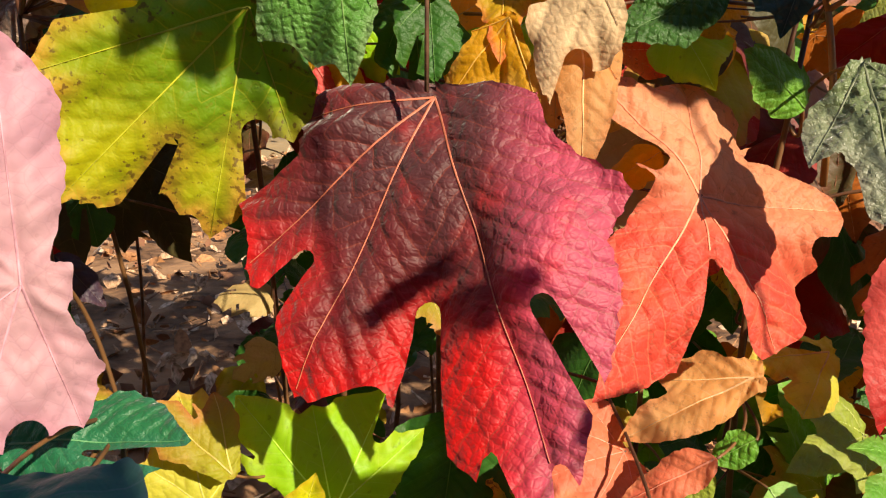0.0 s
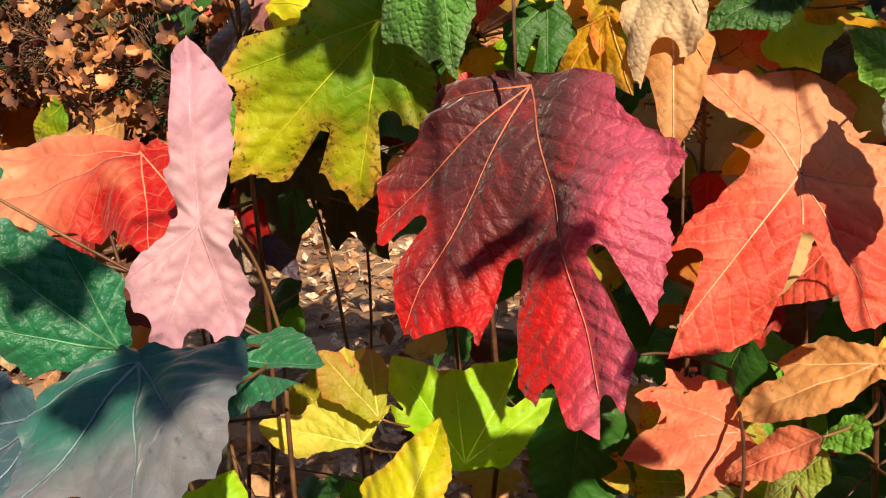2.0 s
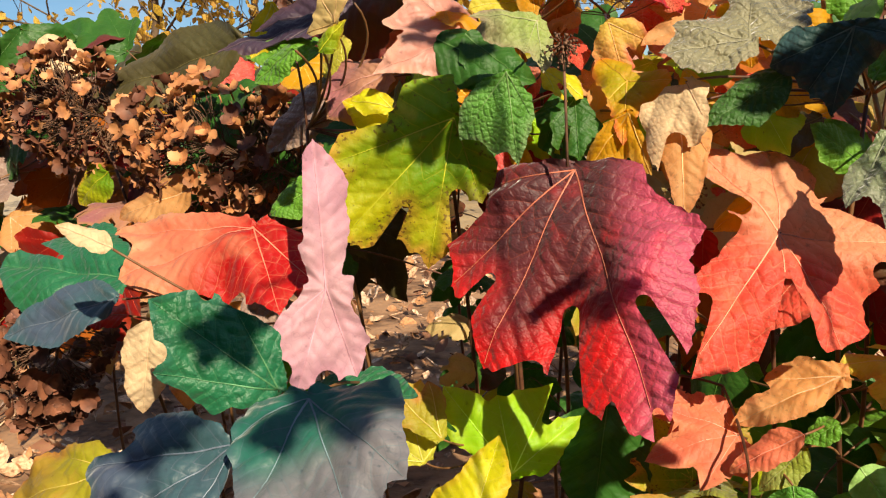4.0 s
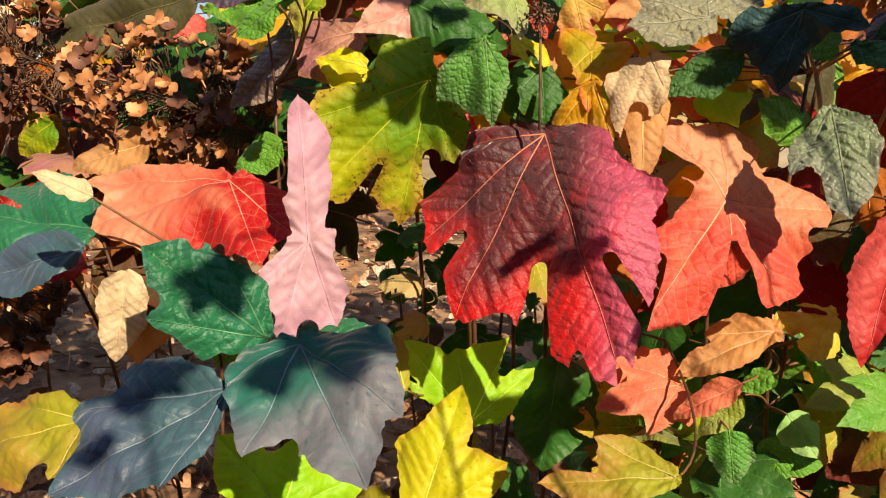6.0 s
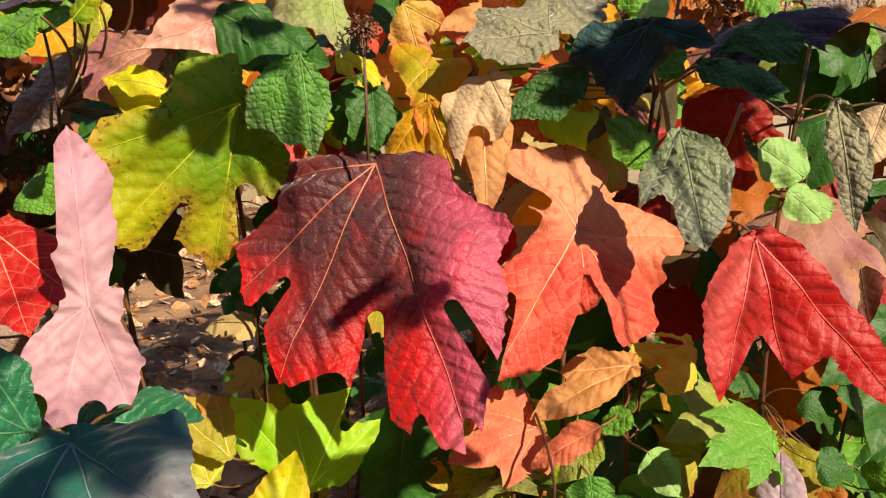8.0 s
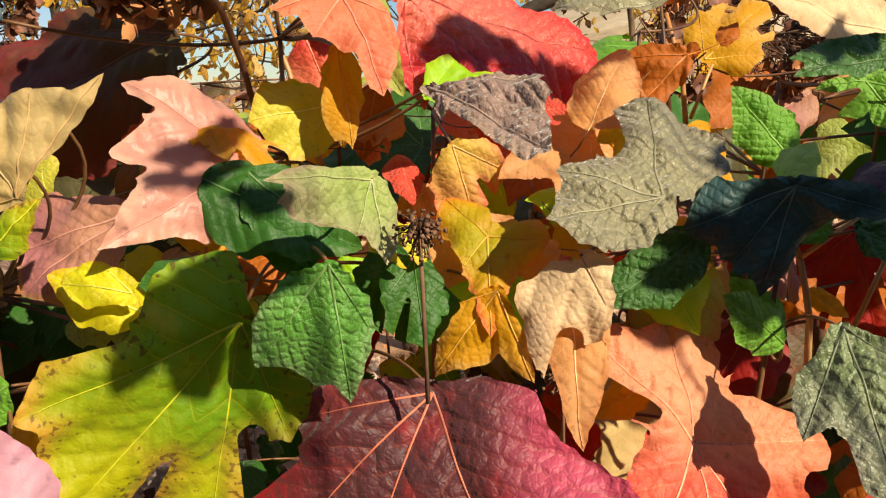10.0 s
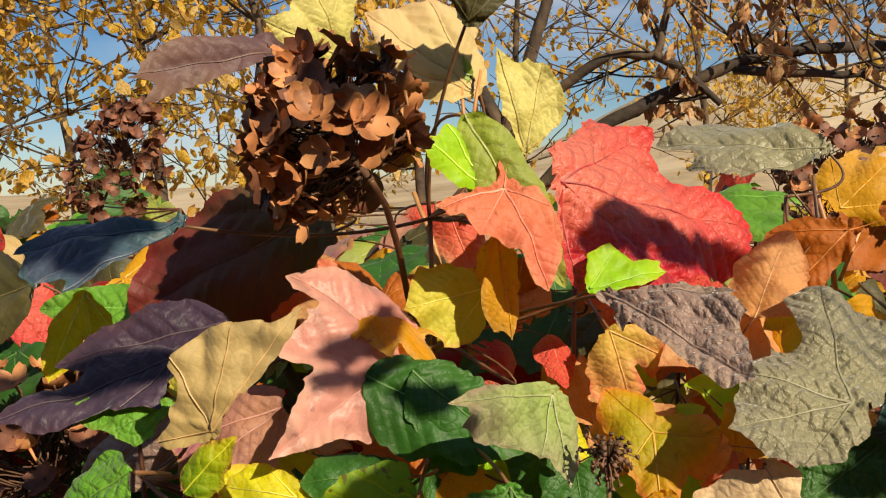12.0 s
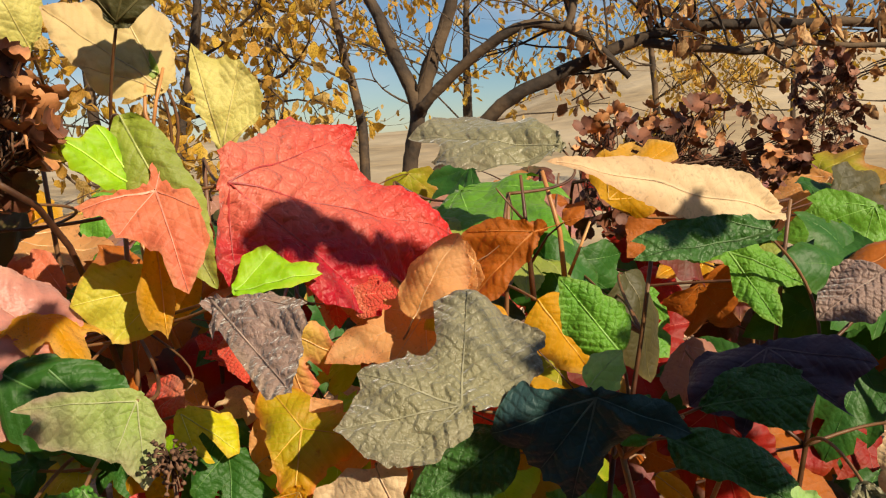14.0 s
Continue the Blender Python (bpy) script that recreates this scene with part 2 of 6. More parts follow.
GRASS = leaf_material("grass_green_leaf", (0.14, 0.32, 0.04), (0.12, 0.30, 0.04), (0.18, 0.34, 0.06), (0.30, 0.46, 0.12), 0.35, 0.45, 0.2, 0.1, 0.8)
# base colour darkened to stand for the shade on this leaf
DKBLUE = leaf_material("shaded_blue_green_leaf", (0.025, 0.060, 0.055), (0.026, 0.060, 0.065), (0.03, 0.07, 0.06), (0.12, 0.18, 0.15), 0.1, 0.45, 0.2, 0.05, 0.6)
FOX = leaf_material("green_pink_leaf", (0.42, 0.36, 0.02), (0.62, 0.28, 0.04), (0.66, 0.20, 0.08), (0.66, 0.52, 0.10), 0.5, 0.5, 0.15)
SALMONYEL = leaf_material("salmon_yellow_leaf", (0.66, 0.46, 0.12), (0.70, 0.36, 0.16), (0.68, 0.22, 0.14), (0.76, 0.56, 0.26), 0.45, 0.5, 0.1)
OCHRE = leaf_material("ochre_leaf", (0.70, 0.38, 0.03), (0.70, 0.36, 0.04), (0.76, 0.46, 0.14), (0.74, 0.52, 0.18), 0.6, 0.55, 0.1, 0.25)
PALEGREEN = leaf_material("pale_green_leaf", (0.26, 0.36, 0.09), (0.32, 0.32, 0.17), (0.38, 0.30, 0.20), (0.40, 0.46, 0.20), 0.3, 0.5, 0.4, 0.1, 0.7)
PINKWHITE = leaf_material("silvery_pink_leaf", (0.56, 0.26, 0.22), (0.60, 0.30, 0.25), (0.62, 0.36, 0.28), (0.62, 0.34, 0.26), 0.32, 0.36, 1.0, 0.08, 0.5)
PURPLEGREY = leaf_material("purple_grey_leaf", (0.25, 0.17, 0.145), (0.25, 0.175, 0.15), (0.29, 0.21, 0.16), (0.36, 0.27, 0.21), 0.15, 0.38, 0.7, 0.05, 1.0)
# the grade darkens the lower half: its shade is painted into the colour
CRIMSON = leaf_material("crimson_leaf", (0.66, 0.19, 0.14), (0.62, 0.11, 0.09), (0.62, 0.05, 0.05), (0.28, 0.03, 0.035), 0.3, 0.42, 0.5, 0.05, 1.6, [((0.4, 0.02, 0.035), 0.1, -1.0, 0.004, 0.042)])
CORAL = leaf_material("coral_leaf", (0.68, 0.22, 0.13), (0.68, 0.18, 0.12), (0.70, 0.28, 0.16), (0.80, 0.42, 0.30), 0.4, 0.5, 0.2)
OLIVEG = leaf_material("olive_green_leaf", (0.28, 0.34, 0.06), (0.24, 0.27, 0.09), (0.32, 0.36, 0.08), (0.44, 0.46, 0.16), 0.35, 0.5, 0.25, 0.1, 0.7)
DKOLIVE = leaf_material("dark_olive_leaf", (0.06, 0.055, 0.02), (0.06, 0.05, 0.02), (0.10, 0.08, 0.03), (0.20, 0.17, 0.06), 0.2, 0.5, 0.2)
PURPLEBROWN = leaf_material("purple_brown_leaf", (0.10, 0.055, 0.06), (0.12, 0.065, 0.06), (0.14, 0.08, 0.06), (0.20, 0.13, 0.11), 0.15, 0.5, 0.4)
CREAMYEL = leaf_material("cream_yellow_leaf", (0.60, 0.48, 0.22), (0.62, 0.48, 0.26), (0.56, 0.40, 0.22), (0.56, 0.42, 0.22), 0.35, 0.6, 0.1, 0.1, 0.3)
RUST = leaf_material("rust_leaf", (0.40, 0.12, 0.025), (0.42, 0.13, 0.03), (0.34, 0.11, 0.03), (0.50, 0.24, 0.08), 0.4, 0.55, 0.1, 0.3)
KHAKI = leaf_material("khaki_leaf", (0.44, 0.33, 0.15), (0.46, 0.35, 0.17), (0.42, 0.30, 0.14), (0.40, 0.18, 0.08), 0.25, 0.55, 0.2, 0.08, 0.3)
# next two: shade on these leaves is put into a darker base colour
MAROON = leaf_material("maroon_leaf", (0.07, 0.055, 0.02), (0.12, 0.022, 0.018), (0.15, 0.02, 0.02), (0.18, 0.10, 0.03), 0.2, 0.5, 0.15)
PURPLEDK = leaf_material("shaded_purple_leaf", (0.042, 0.025, 0.045), (0.045, 0.028, 0.048), (0.065, 0.034, 0.048), (0.16, 0.11, 0.11), 0.12, 0.45, 0.3)
MINT = leaf_material("mint_green_leaf", (0.30, 0.50, 0.16), (0.34, 0.52, 0.20), (0.36, 0.50, 0.20), (0.50, 0.62, 0.30), 0.4, 0.5, 0.2)
OLIVEBR = leaf_material("olive_brown_leaf", (0.34, 0.33, 0.04), (0.36, 0.24, 0.05), (0.44, 0.20, 0.07), (0.50, 0.46, 0.13), 0.4, 0.5, 0.15)
MAUVE = leaf_material("mauve_leaf", (0.38, 0.20, 0.14), (0.36, 0.15, 0.16), (0.42, 0.22, 0.12), (0.50, 0.32, 0.20), 0.35, 0.5, 0.2)
LAVENDER = leaf_material("lavender_leaf", (0.50, 0.40, 0.48), (0.52, 0.40, 0.46), (0.48, 0.32, 0.38), (0.40, 0.24, 0.26), 0.3, 0.6, 0.2)
DEEPRED = leaf_material("deep_red_leaf", (0.28, 0.02, 0.012), (0.32, 0.018, 0.012), (0.30, 0.04, 0.015), (0.40, 0.09, 0.03), 0.4, 0.5, 0.15)
# darkened green: the shade at the lower right is painted into it
DKRUG = leaf_material("shaded_wrinkled_leaf", (0.035, 0.10, 0.018), (0.036, 0.10, 0.02), (0.05, 0.12, 0.028), (0.10, 0.17, 0.05), 0.15, 0.40, 0.2, 0.05, 1.0)
STEM = plain_material("reddish_stem", (0.11, 0.042, 0.022), 0.5, 0.5, 120.0, 0.3, (0.19, 0.09, 0.035))
BARK = plain_material("grey_brown_bark", (0.050, 0.032, 0.020), 0.85, 0.5, 40.0, 0.8, (0.12, 0.075, 0.04))
SEPAL = plain_material("dry_brown_sepal", (0.44, 0.17, 0.06), 0.6, 0.5, 140.0, 0.4, (0.54, 0.25, 0.10))
# darker copy of the sepal: shade among the florets is put into its colour
SEPALDK = plain_material("dark_dry_sepal", (0.14, 0.048, 0.025), 0.65, 0.5, 140.0, 0.4, (0.24, 0.09, 0.045))
GREENTWIG = plain_material("orange_young_twig", (0.50, 0.22, 0.07), 0.45, 0.3, 120.0, 0.2, (0.56, 0.32, 0.12))
TWIG = plain_material("dark_dry_twig", (0.11, 0.055, 0.03), 0.8, 0.4, 200.0)
EARTH = plain_material("bark_mulch_soil", (0.20, 0.10, 0.05), 0.95, 0.6, 35.0, 1.0, (0.34, 0.19, 0.10))
HILL = plain_material("dry_grass_hillside", (0.40, 0.29, 0.16), 0.95, 0.35, 0.6, 0.5, (0.46, 0.36, 0.23))
LITTER = scattered_material("fallen_leaf_litter", [(0.46, 0.22, 0.10), (0.72, 0.45, 0.28), (0.22, 0.09, 0.05), (0.78, 0.55, 0.38), (0.50, 0.24, 0.10), (0.74, 0.55, 0.40)], 0.75)


# ---- helpers for meshes ----
def mesh_of(name, verts, faces, mat, smooth=True):
    me = bpy.data.meshes.new(name)
    me.from_pydata([tuple(v) for v in verts], [], faces)
    me.materials.append(mat)
    if smooth:
        me.polygons.foreach_set("use_smooth", [True] * len(me.polygons))
    return me


def part(name, me, parent, label="", m=None):
    """One mesh object under a thing or a part; m: its pose in the world."""
    ob = new(name, me)
    ob.parent = parent
    if m is not None:
        up = parent
        base = Matrix.Identity(4)
        while up:
            base = up.matrix_basis @ base
            up = up.parent
        ob.matrix_basis = base.inverted() @ m
    return tagged(ob, label)


def tube(points, r0, r1, sides=7, wobble=0.0):
    """Vertices and faces of a tapered tube along a polyline."""
    pts = [Vector(p) for p in points]
    vs, fs = [], []
    ref = Vector((0.31, 0.87, 0.38))
    for i, p in enumerate(pts):
        d = (pts[min(i + 1, len(pts) - 1)] - pts[max(i - 1, 0)]).normalized()
        a = d.cross(ref).normalized()
        b = d.cross(a)
        r = r0 + (r1 - r0) * i / (len(pts) - 1)
        for j in range(sides):
            t = 2 * math.pi * j / sides
            rr = r * (1 + wobble * noise.noise(p * 40 + Vector((j, 0, 0))))
            vs.append(p + (a * math.cos(t) + b * math.sin(t)) * rr)
    for i in range(len(pts) - 1):
        for j in range(sides):
            q = (j + 1) % sides
            fs.append((i * sides + j, i * sides + q, (i + 1) * sides + q, (i + 1) * sides + j))
    fs.append(tuple(range(sides))[::-1])
    fs.append(tuple((len(pts) - 1) * sides + j for j in range(sides)))
    return vs, fs


def curve3(a, b, c, n=8):
    a, b, c = Vector(a), Vector(b), Vector(c)
    return [a * (1 - t) ** 2 + b * 2 * t * (1 - t) + c * t * t for t in [i / n for i in range(n + 1)]]


def joined(pieces):
    vs, fs = [], []
    for v, f in pieces:
        o = len(vs)
        vs += list(v)
        fs += [tuple(i + o for i in q) for q in f]
    return vs, fs


# ---- one leaf ----
def lobe_fields(lobes, u, v, serr):
    fields, alongs, offs = [], [], []
    for i, (ang, ln, wd, *start) in enumerate(lobes):
        c, s = math.cos(radians(ang)), math.sin(radians(ang))
        x = u - (start[0] if start else 0.0)
        al, d = (x * c + v * s) / ln, -x * s + v * c
        t = np.clip(al, 0.0, 1.0)
        if len(lobes) == 1:
            prof = wd * ln * np.power(np.sin(np.pi * np.power(t, 0.78)).clip(0, 1), 0.72) * (1.12 - 0.25 * t)
        else:
            prof = wd * ln * np.where(t < 0.6, 0.42 + 0.70 * np.sin(np.pi * 0.5 * t / 0.6) ** 1.3, 1.12 * (1.0 - np.power(((t - 0.6) / 0.4).clip(0, 1), 1.9)))
        teeth = np.abs(((t * ln / 0.0085 + 0.37 * i) % 1.0) - 0.35)
        prof = prof * (1.0 - 0.06 * serr * teeth) - 0.0009 * serr * teeth * (t > 0.25)
        prof = prof * (1.0 + 0.08 * np.sin(t * 11.0 + i * 1.7 + 1.3 * np.sign(d)) + 0.04 * np.sin(t * 23.0 + i * 2.9 + 2.0 * np.sign(d)))
        fields.append(np.where((al < 0) | (al > 1), -np.hypot(d, (al - t) * ln), prof - np.abs(d)))
        alongs.append(al * ln)
        offs.append(d)
    return np.array(fields), np.array(alongs), np.array(offs)


CUT = [0.8]
FOLD = [None]
SINUS = [()]


def blade_field(lobes, u, v, serr):
    f, _, _ = lobe_fields(lobes, u, v, serr)
    if len(lobes) > 1:
        size = max(l[1] for l in lobes)
        f = np.concatenate([f, (0.07 * size - np.hypot(u - 0.05 * size, v))[None]])
    k = 0.0022
    top = f.max(0)
    f = top + k * np.log(np.exp((f - top) / k).sum(0))
    if SINUS[0]:
        for ang, start, half, spread in SINUS[0]:
            c, s = math.cos(radians(ang)), math.sin(radians(ang))
            x, y = u * c + v * s - start, -u * s + v * c
            f = np.minimum(f, np.where(x < 0, np.hypot(x, y), np.abs(y)) - half - np.clip(x, 0, 1) * spread)
    elif len(lobes) > 1:
        turns = sorted(l for l in lobes if len(l) == 3)
        for (a0, l0, w0), (a1, l1, w1) in zip(turns[:-1], turns[1:]):
            if 9 < a1 - a0 < 110:
                mid = radians(a0 + (a1 - a0) * l1 / (l0 + l1))
                start = min(l0, l1) * CUT[0] * (0.92 + 0.16 * math.sin(a0 * 1.7 + l1 * 90))
                c, s = math.cos(mid), math.sin(mid)
                x, y = u * c + v * s - start, -u * s + v * c
                y = y + 0.10 * x * math.sin(a0 + a1)
                f = np.minimum(f, np.where(x < 0, np.hypot(x, y), np.abs(y)) - 0.0016 - np.clip(x, 0, 1) * 0.10)
    return f


def main_veins(lobes):
    """Angle and length of the ribs that run from the stalk to the lobes' tips."""
    if len(lobes) == 1:
        return [(lobes[0][0], lobes[0][1])]
    size = max(l[1] for l in lobes)
    tips = []
    for ang, ln, wd, *start in lobes:
        x, y = (start[0] if start else 0.0) + ln * math.cos(radians(ang)), ln * math.sin(radians(ang))
        tips.append((math.hypot(x, y), math.degrees(math.atan2(y, x))))
    kept = []
    for ln, ang in sorted(tips, reverse=True):
        if ln > 0.34 * size and all(abs((ang - k + 180) % 360 - 180) > 21 for k, _ in kept):
            kept.append((ang, ln))
    return kept[:7]


def vein_coords(lobes, u, v):
    """Way along the nearest rib, and distance from it."""
    al, off = [], []
    for ang, ln in main_veins(lobes):
        c, s = math.cos(radians(ang)), math.sin(radians(ang))
        x, y = u * c + v * s, -u * s + v * c
        al.append(np.where(x > 0, x, 0.0))
        off.append(np.where(x > 0, np.abs(y), np.hypot(x, y)))
    off = np.array(off)
    best = off.argmin(0)
    idx = np.arange(len(u))
    return np.array(al)[best, idx], off[best, idx]


def side_gap(lobes):
    return min(0.0135, max(0.006, 0.105 * max(l[1] for l in lobes)))


def blade_height(lobes, u, v, bend, cup, rug, seed):
    f = lobe_fields(lobes, u, v, 0.0)[0]
    size = max(l[1] for l in lobes)
    a, d = vein_coords(lobes, u, v)
    gap = side_gap(lobes)
    r2 = u * u + v * v
    z = -bend * r2 / size + cup * v * v / size
    z += 0.032 * size * np.sin(u / size * 7.0 + seed) * np.sin(v / size * 8.0 + seed * 2.3)
    z += 0.012 * size * np.sin(u / size * 17.0 + seed * 3.1 + v / size * 11.0)
    sway = 0.22 * np.sin(u * 130 + seed) * np.sin(v * 110 + seed * 1.7)
    z += 0.085 * gap * rug * np.abs(np.sin(np.pi * ((a - d * 0.85) / gap + sway))) * np.clip(d / (0.5 * gap), 0, 1)
    z += 0.0003 * rug * np.sin(u * 420 + seed + 2.0 * np.sin(v * 210)) * np.sin(v * 390 + seed + 2.0 * np.sin(u * 190))
    z += 0.030 * size * (1.0 - np.exp(-d / (0.055 * size)))
    z -= 1.4 * np.minimum(d, 0.3 * size) ** 2 / size
    hem = np.clip(1.0 - f.max(0) / (0.11 * size), 0, 1)
    turn = np.arctan2(v, u)
    z += size * hem * (0.020 * np.sin(turn * 5.0 + seed * 1.9) + 0.011 * np.sin(turn * 13.0 + seed))
    z += (FOLD[0] if FOLD[0] is not None else 0.06 + 0.08 * math.sin(seed * 5.3)) * np.sqrt(v * v + 0.00002)
    return z


def blade_mesh(name, mat, lobes, cell, bend, cup, serr, rug, seed):
    tips = [((s[0] if s else 0.0) + l * math.cos(radians(a)), l * math.sin(radians(a)), l * w + 0.012) for a, l, w, *s in lobes] + [(0, 0, 0.02)]
    u0, u1 = min(t[0] - t[2] for t in tips), max(t[0] + t[2] for t in tips)
    v0, v1 = min(t[1] - t[2] for t in tips), max(t[1] + t[2] for t in tips)
    nu, nv = int((u1 - u0) / cell) + 2, int((v1 - v0) / cell) + 2
    u, v = [g.ravel() for g in np.meshgrid(u0 + np.arange(nu) * cell, v0 + np.arange(nv) * cell, indexing="ij")]
    f = blade_field(lobes, u, v, serr)
    inside = (f > 0).reshape(nu, nv)
    cells = inside[:-1, :-1] | inside[1:, :-1] | inside[:-1, 1:] | inside[1:, 1:]
    i, j = np.nonzero(cells)
    quads = np.stack([i * nv + j, (i + 1) * nv + j, (i + 1) * nv + j + 1, i * nv + j + 1], 1)
    used = np.unique(quads)
    remap = np.full(nu * nv, -1)
    remap[used] = np.arange(len(used))
    quads = remap[quads]
    u, v, f = u[used], v[used], f[used]
    out = f < 0
    h = 0.0004
    for _ in range(6):
        x, y = u[out], v[out]
        f0 = blade_field(lobes, x, y, serr)
        gx = (blade_field(lobes, x + h, y, serr) - f0) / h
        gy = (blade_field(lobes, x, y + h, serr) - f0) / h
        g2 = np.maximum(gx * gx + gy * gy, 0.2)
        step = np.clip(-f0 / g2, -cell, cell) * 0.8
        u[out], v[out] = x + gx * step, y + gy * step
    z = blade_height(lobes, u, v, bend, cup, rug, seed)
    me = bpy.data.meshes.new(name)
    me.from_pydata(np.stack([u, v, z], 1).tolist(), [], quads.tolist())
    me.materials.append(mat)
    me.polygons.foreach_set("use_smooth", [True] * len(me.polygons))
    size = max(l[1] for l in lobes)
    at = me.attributes.new("rim", "FLOAT", "POINT")
    at.data.foreach_set("value", np.clip(blade_field(lobes, u, v, 0.0) / (0.16 * size), 0, 1).astype(np.float32))
    at = me.attributes.new("along", "FLOAT", "POINT")
    at.data.foreach_set("value", np.clip(np.hypot(u, v) / size, 0, 1).astype(np.float32))
    a, d = vein_coords(lobes, u, v)
    gap = side_gap(lobes)
    for key, value in (("rung", (a - 0.85 * d) / gap), ("away", (0.85 * a + d) / gap)):
        at = me.attributes.new(key, "FLOAT", "POINT")
        at.data.foreach_set("value", value.astype(np.float32))
    uv = me.uv_layers.new(name="UVMap")
    loops = np.empty(len(me.loops), dtype=np.int32)
    me.loops.foreach_get("vertex_index", loops)
    uv.data.foreach_set("uv", np.stack([u[loops], v[loops]], 1).ravel().astype(np.float32))
    return me


def vein_mesh(name, mat, lobes, bend, cup, rug, seed):
    """Raised ribs that lie on the blade."""
    vs, fs = [], []

    def strip(x0, y0, x1, y1, w0, w1, h):
        n = max(3, int(math.hypot(x1 - x0, y1 - y0) / 0.003))
        t = np.linspace(0, 1, n + 1)
        dx, dy = x1 - x0, y1 - y0
        ln = math.hypot(dx, dy)
        px, py = -dy / ln, dx / ln
        x, y = x0 + dx * t, y0 + dy * t
        if blade_field(lobes, x[-1:], y[-1:], 0.0)[0] < 0.0004:
            keep = blade_field(lobes, x, y, 0.0) > 0.0006
            if keep.sum() < 3:
                return
            stop = int(np.argmin(keep)) if not keep.all() else len(keep)
            if stop < 3:
                return
            x, y, t = x[:stop], y[:stop], t[:stop]
        w = w0 + (w1 - w0) * t
        o = len(vs)
        for k, (off, up) in enumerate(((-1, 0.0006), (0, h), (1, 0.0006))):
            xx, yy = x + px * w * off, y + py * w * off
            z = blade_height(lobes, xx, yy, bend, cup, rug, seed) + up
            vs.extend(zip(xx.tolist(), yy.tolist(), z.tolist()))
        m = len(x)
        for i in range(m - 1):
            fs.append((o + i, o + i + 1, o + m + i + 1, o + m + i))
            fs.append((o + m + i, o + m + i + 1, o + 2 * m + i + 1, o + 2 * m + i))

    for ang, ln in main_veins(lobes):
        c, s = math.cos(radians(ang)), math.sin(radians(ang))
        strip(0, 0, c * ln * 0.97, s * ln * 0.97, 0.0006 if ln > 0.05 else 0.0004, 0.00012, 0.0013)
    return mesh_of(name, vs, fs, mat)


# ---- the stems that carry the leaves ----
BRANCHES = []


def hydrangea_branch(x, y, top, lean=(0.0, 0.0), label="upright reddish-brown stem with autumn leaves"):
    ob = tagged(new("hydrangea_branch"), label, "shrub branch", "branches of the shrub")
    foot = Vector((x - lean[0] * 1.4, y + 0.06 - lean[1], 0.0))
    ob.location = foot
    ob.matrix_basis = Matrix.Translation(foot)
    n = 14
    pts = []
    for i in range(n + 1):
        t = i / n
        p = foot.lerp(Vector((x, y, top)), t)
        p += Vector((noise.noise(Vector((x * 9, t * 3, 1.3))), noise.noise(Vector((y * 9, t * 3, 7.7))), 0)) * 0.03 * math.sin(math.pi * t)
        pts.append(p)
    vs, fs = tube([p - foot for p in pts], 0.0034, 0.0016, 8, 0.25)
    part("stem", mesh_of("stem", vs, fs, STEM), ob)
    BRANCHES.append((ob, pts))
    return ob


for x, y, top, lx in ((-0.62, 0.58, 0.84, -0.1), (-0.47, 0.64, 0.88, 0.05), (-0.30, 0.47, 0.86, 0.04), (-0.235, 0.62, 1.06, -0.03), (-0.135, 0.535, 1.0, 0.02),
                      (-0.12, 0.64, 1.03, 0.0), (-0.045, 0.60, 0.95, 0.02), (0.03, 0.62, 0.93, 0.02), (0.105, 0.63, 1.0, 0.01), (0.162, 0.50, 0.865, 0.02),
                      (0.21, 0.64, 0.96, 0.03), (0.30, 0.56, 0.90, 0.04), (0.35, 0.76, 0.98, 0.02), (0.0, 0.82, 1.0, 0.0), (-0.17, 0.86, 1.0, 0.0), (0.47, 0.68, 0.9, 0.06), (-0.2, 0.36, 0.66, 0.05), (0.06, 0.52, 0.62, 0.02)):
    hydrangea_branch(x, y, top, (lx, 0.0))

LEAVES = 0


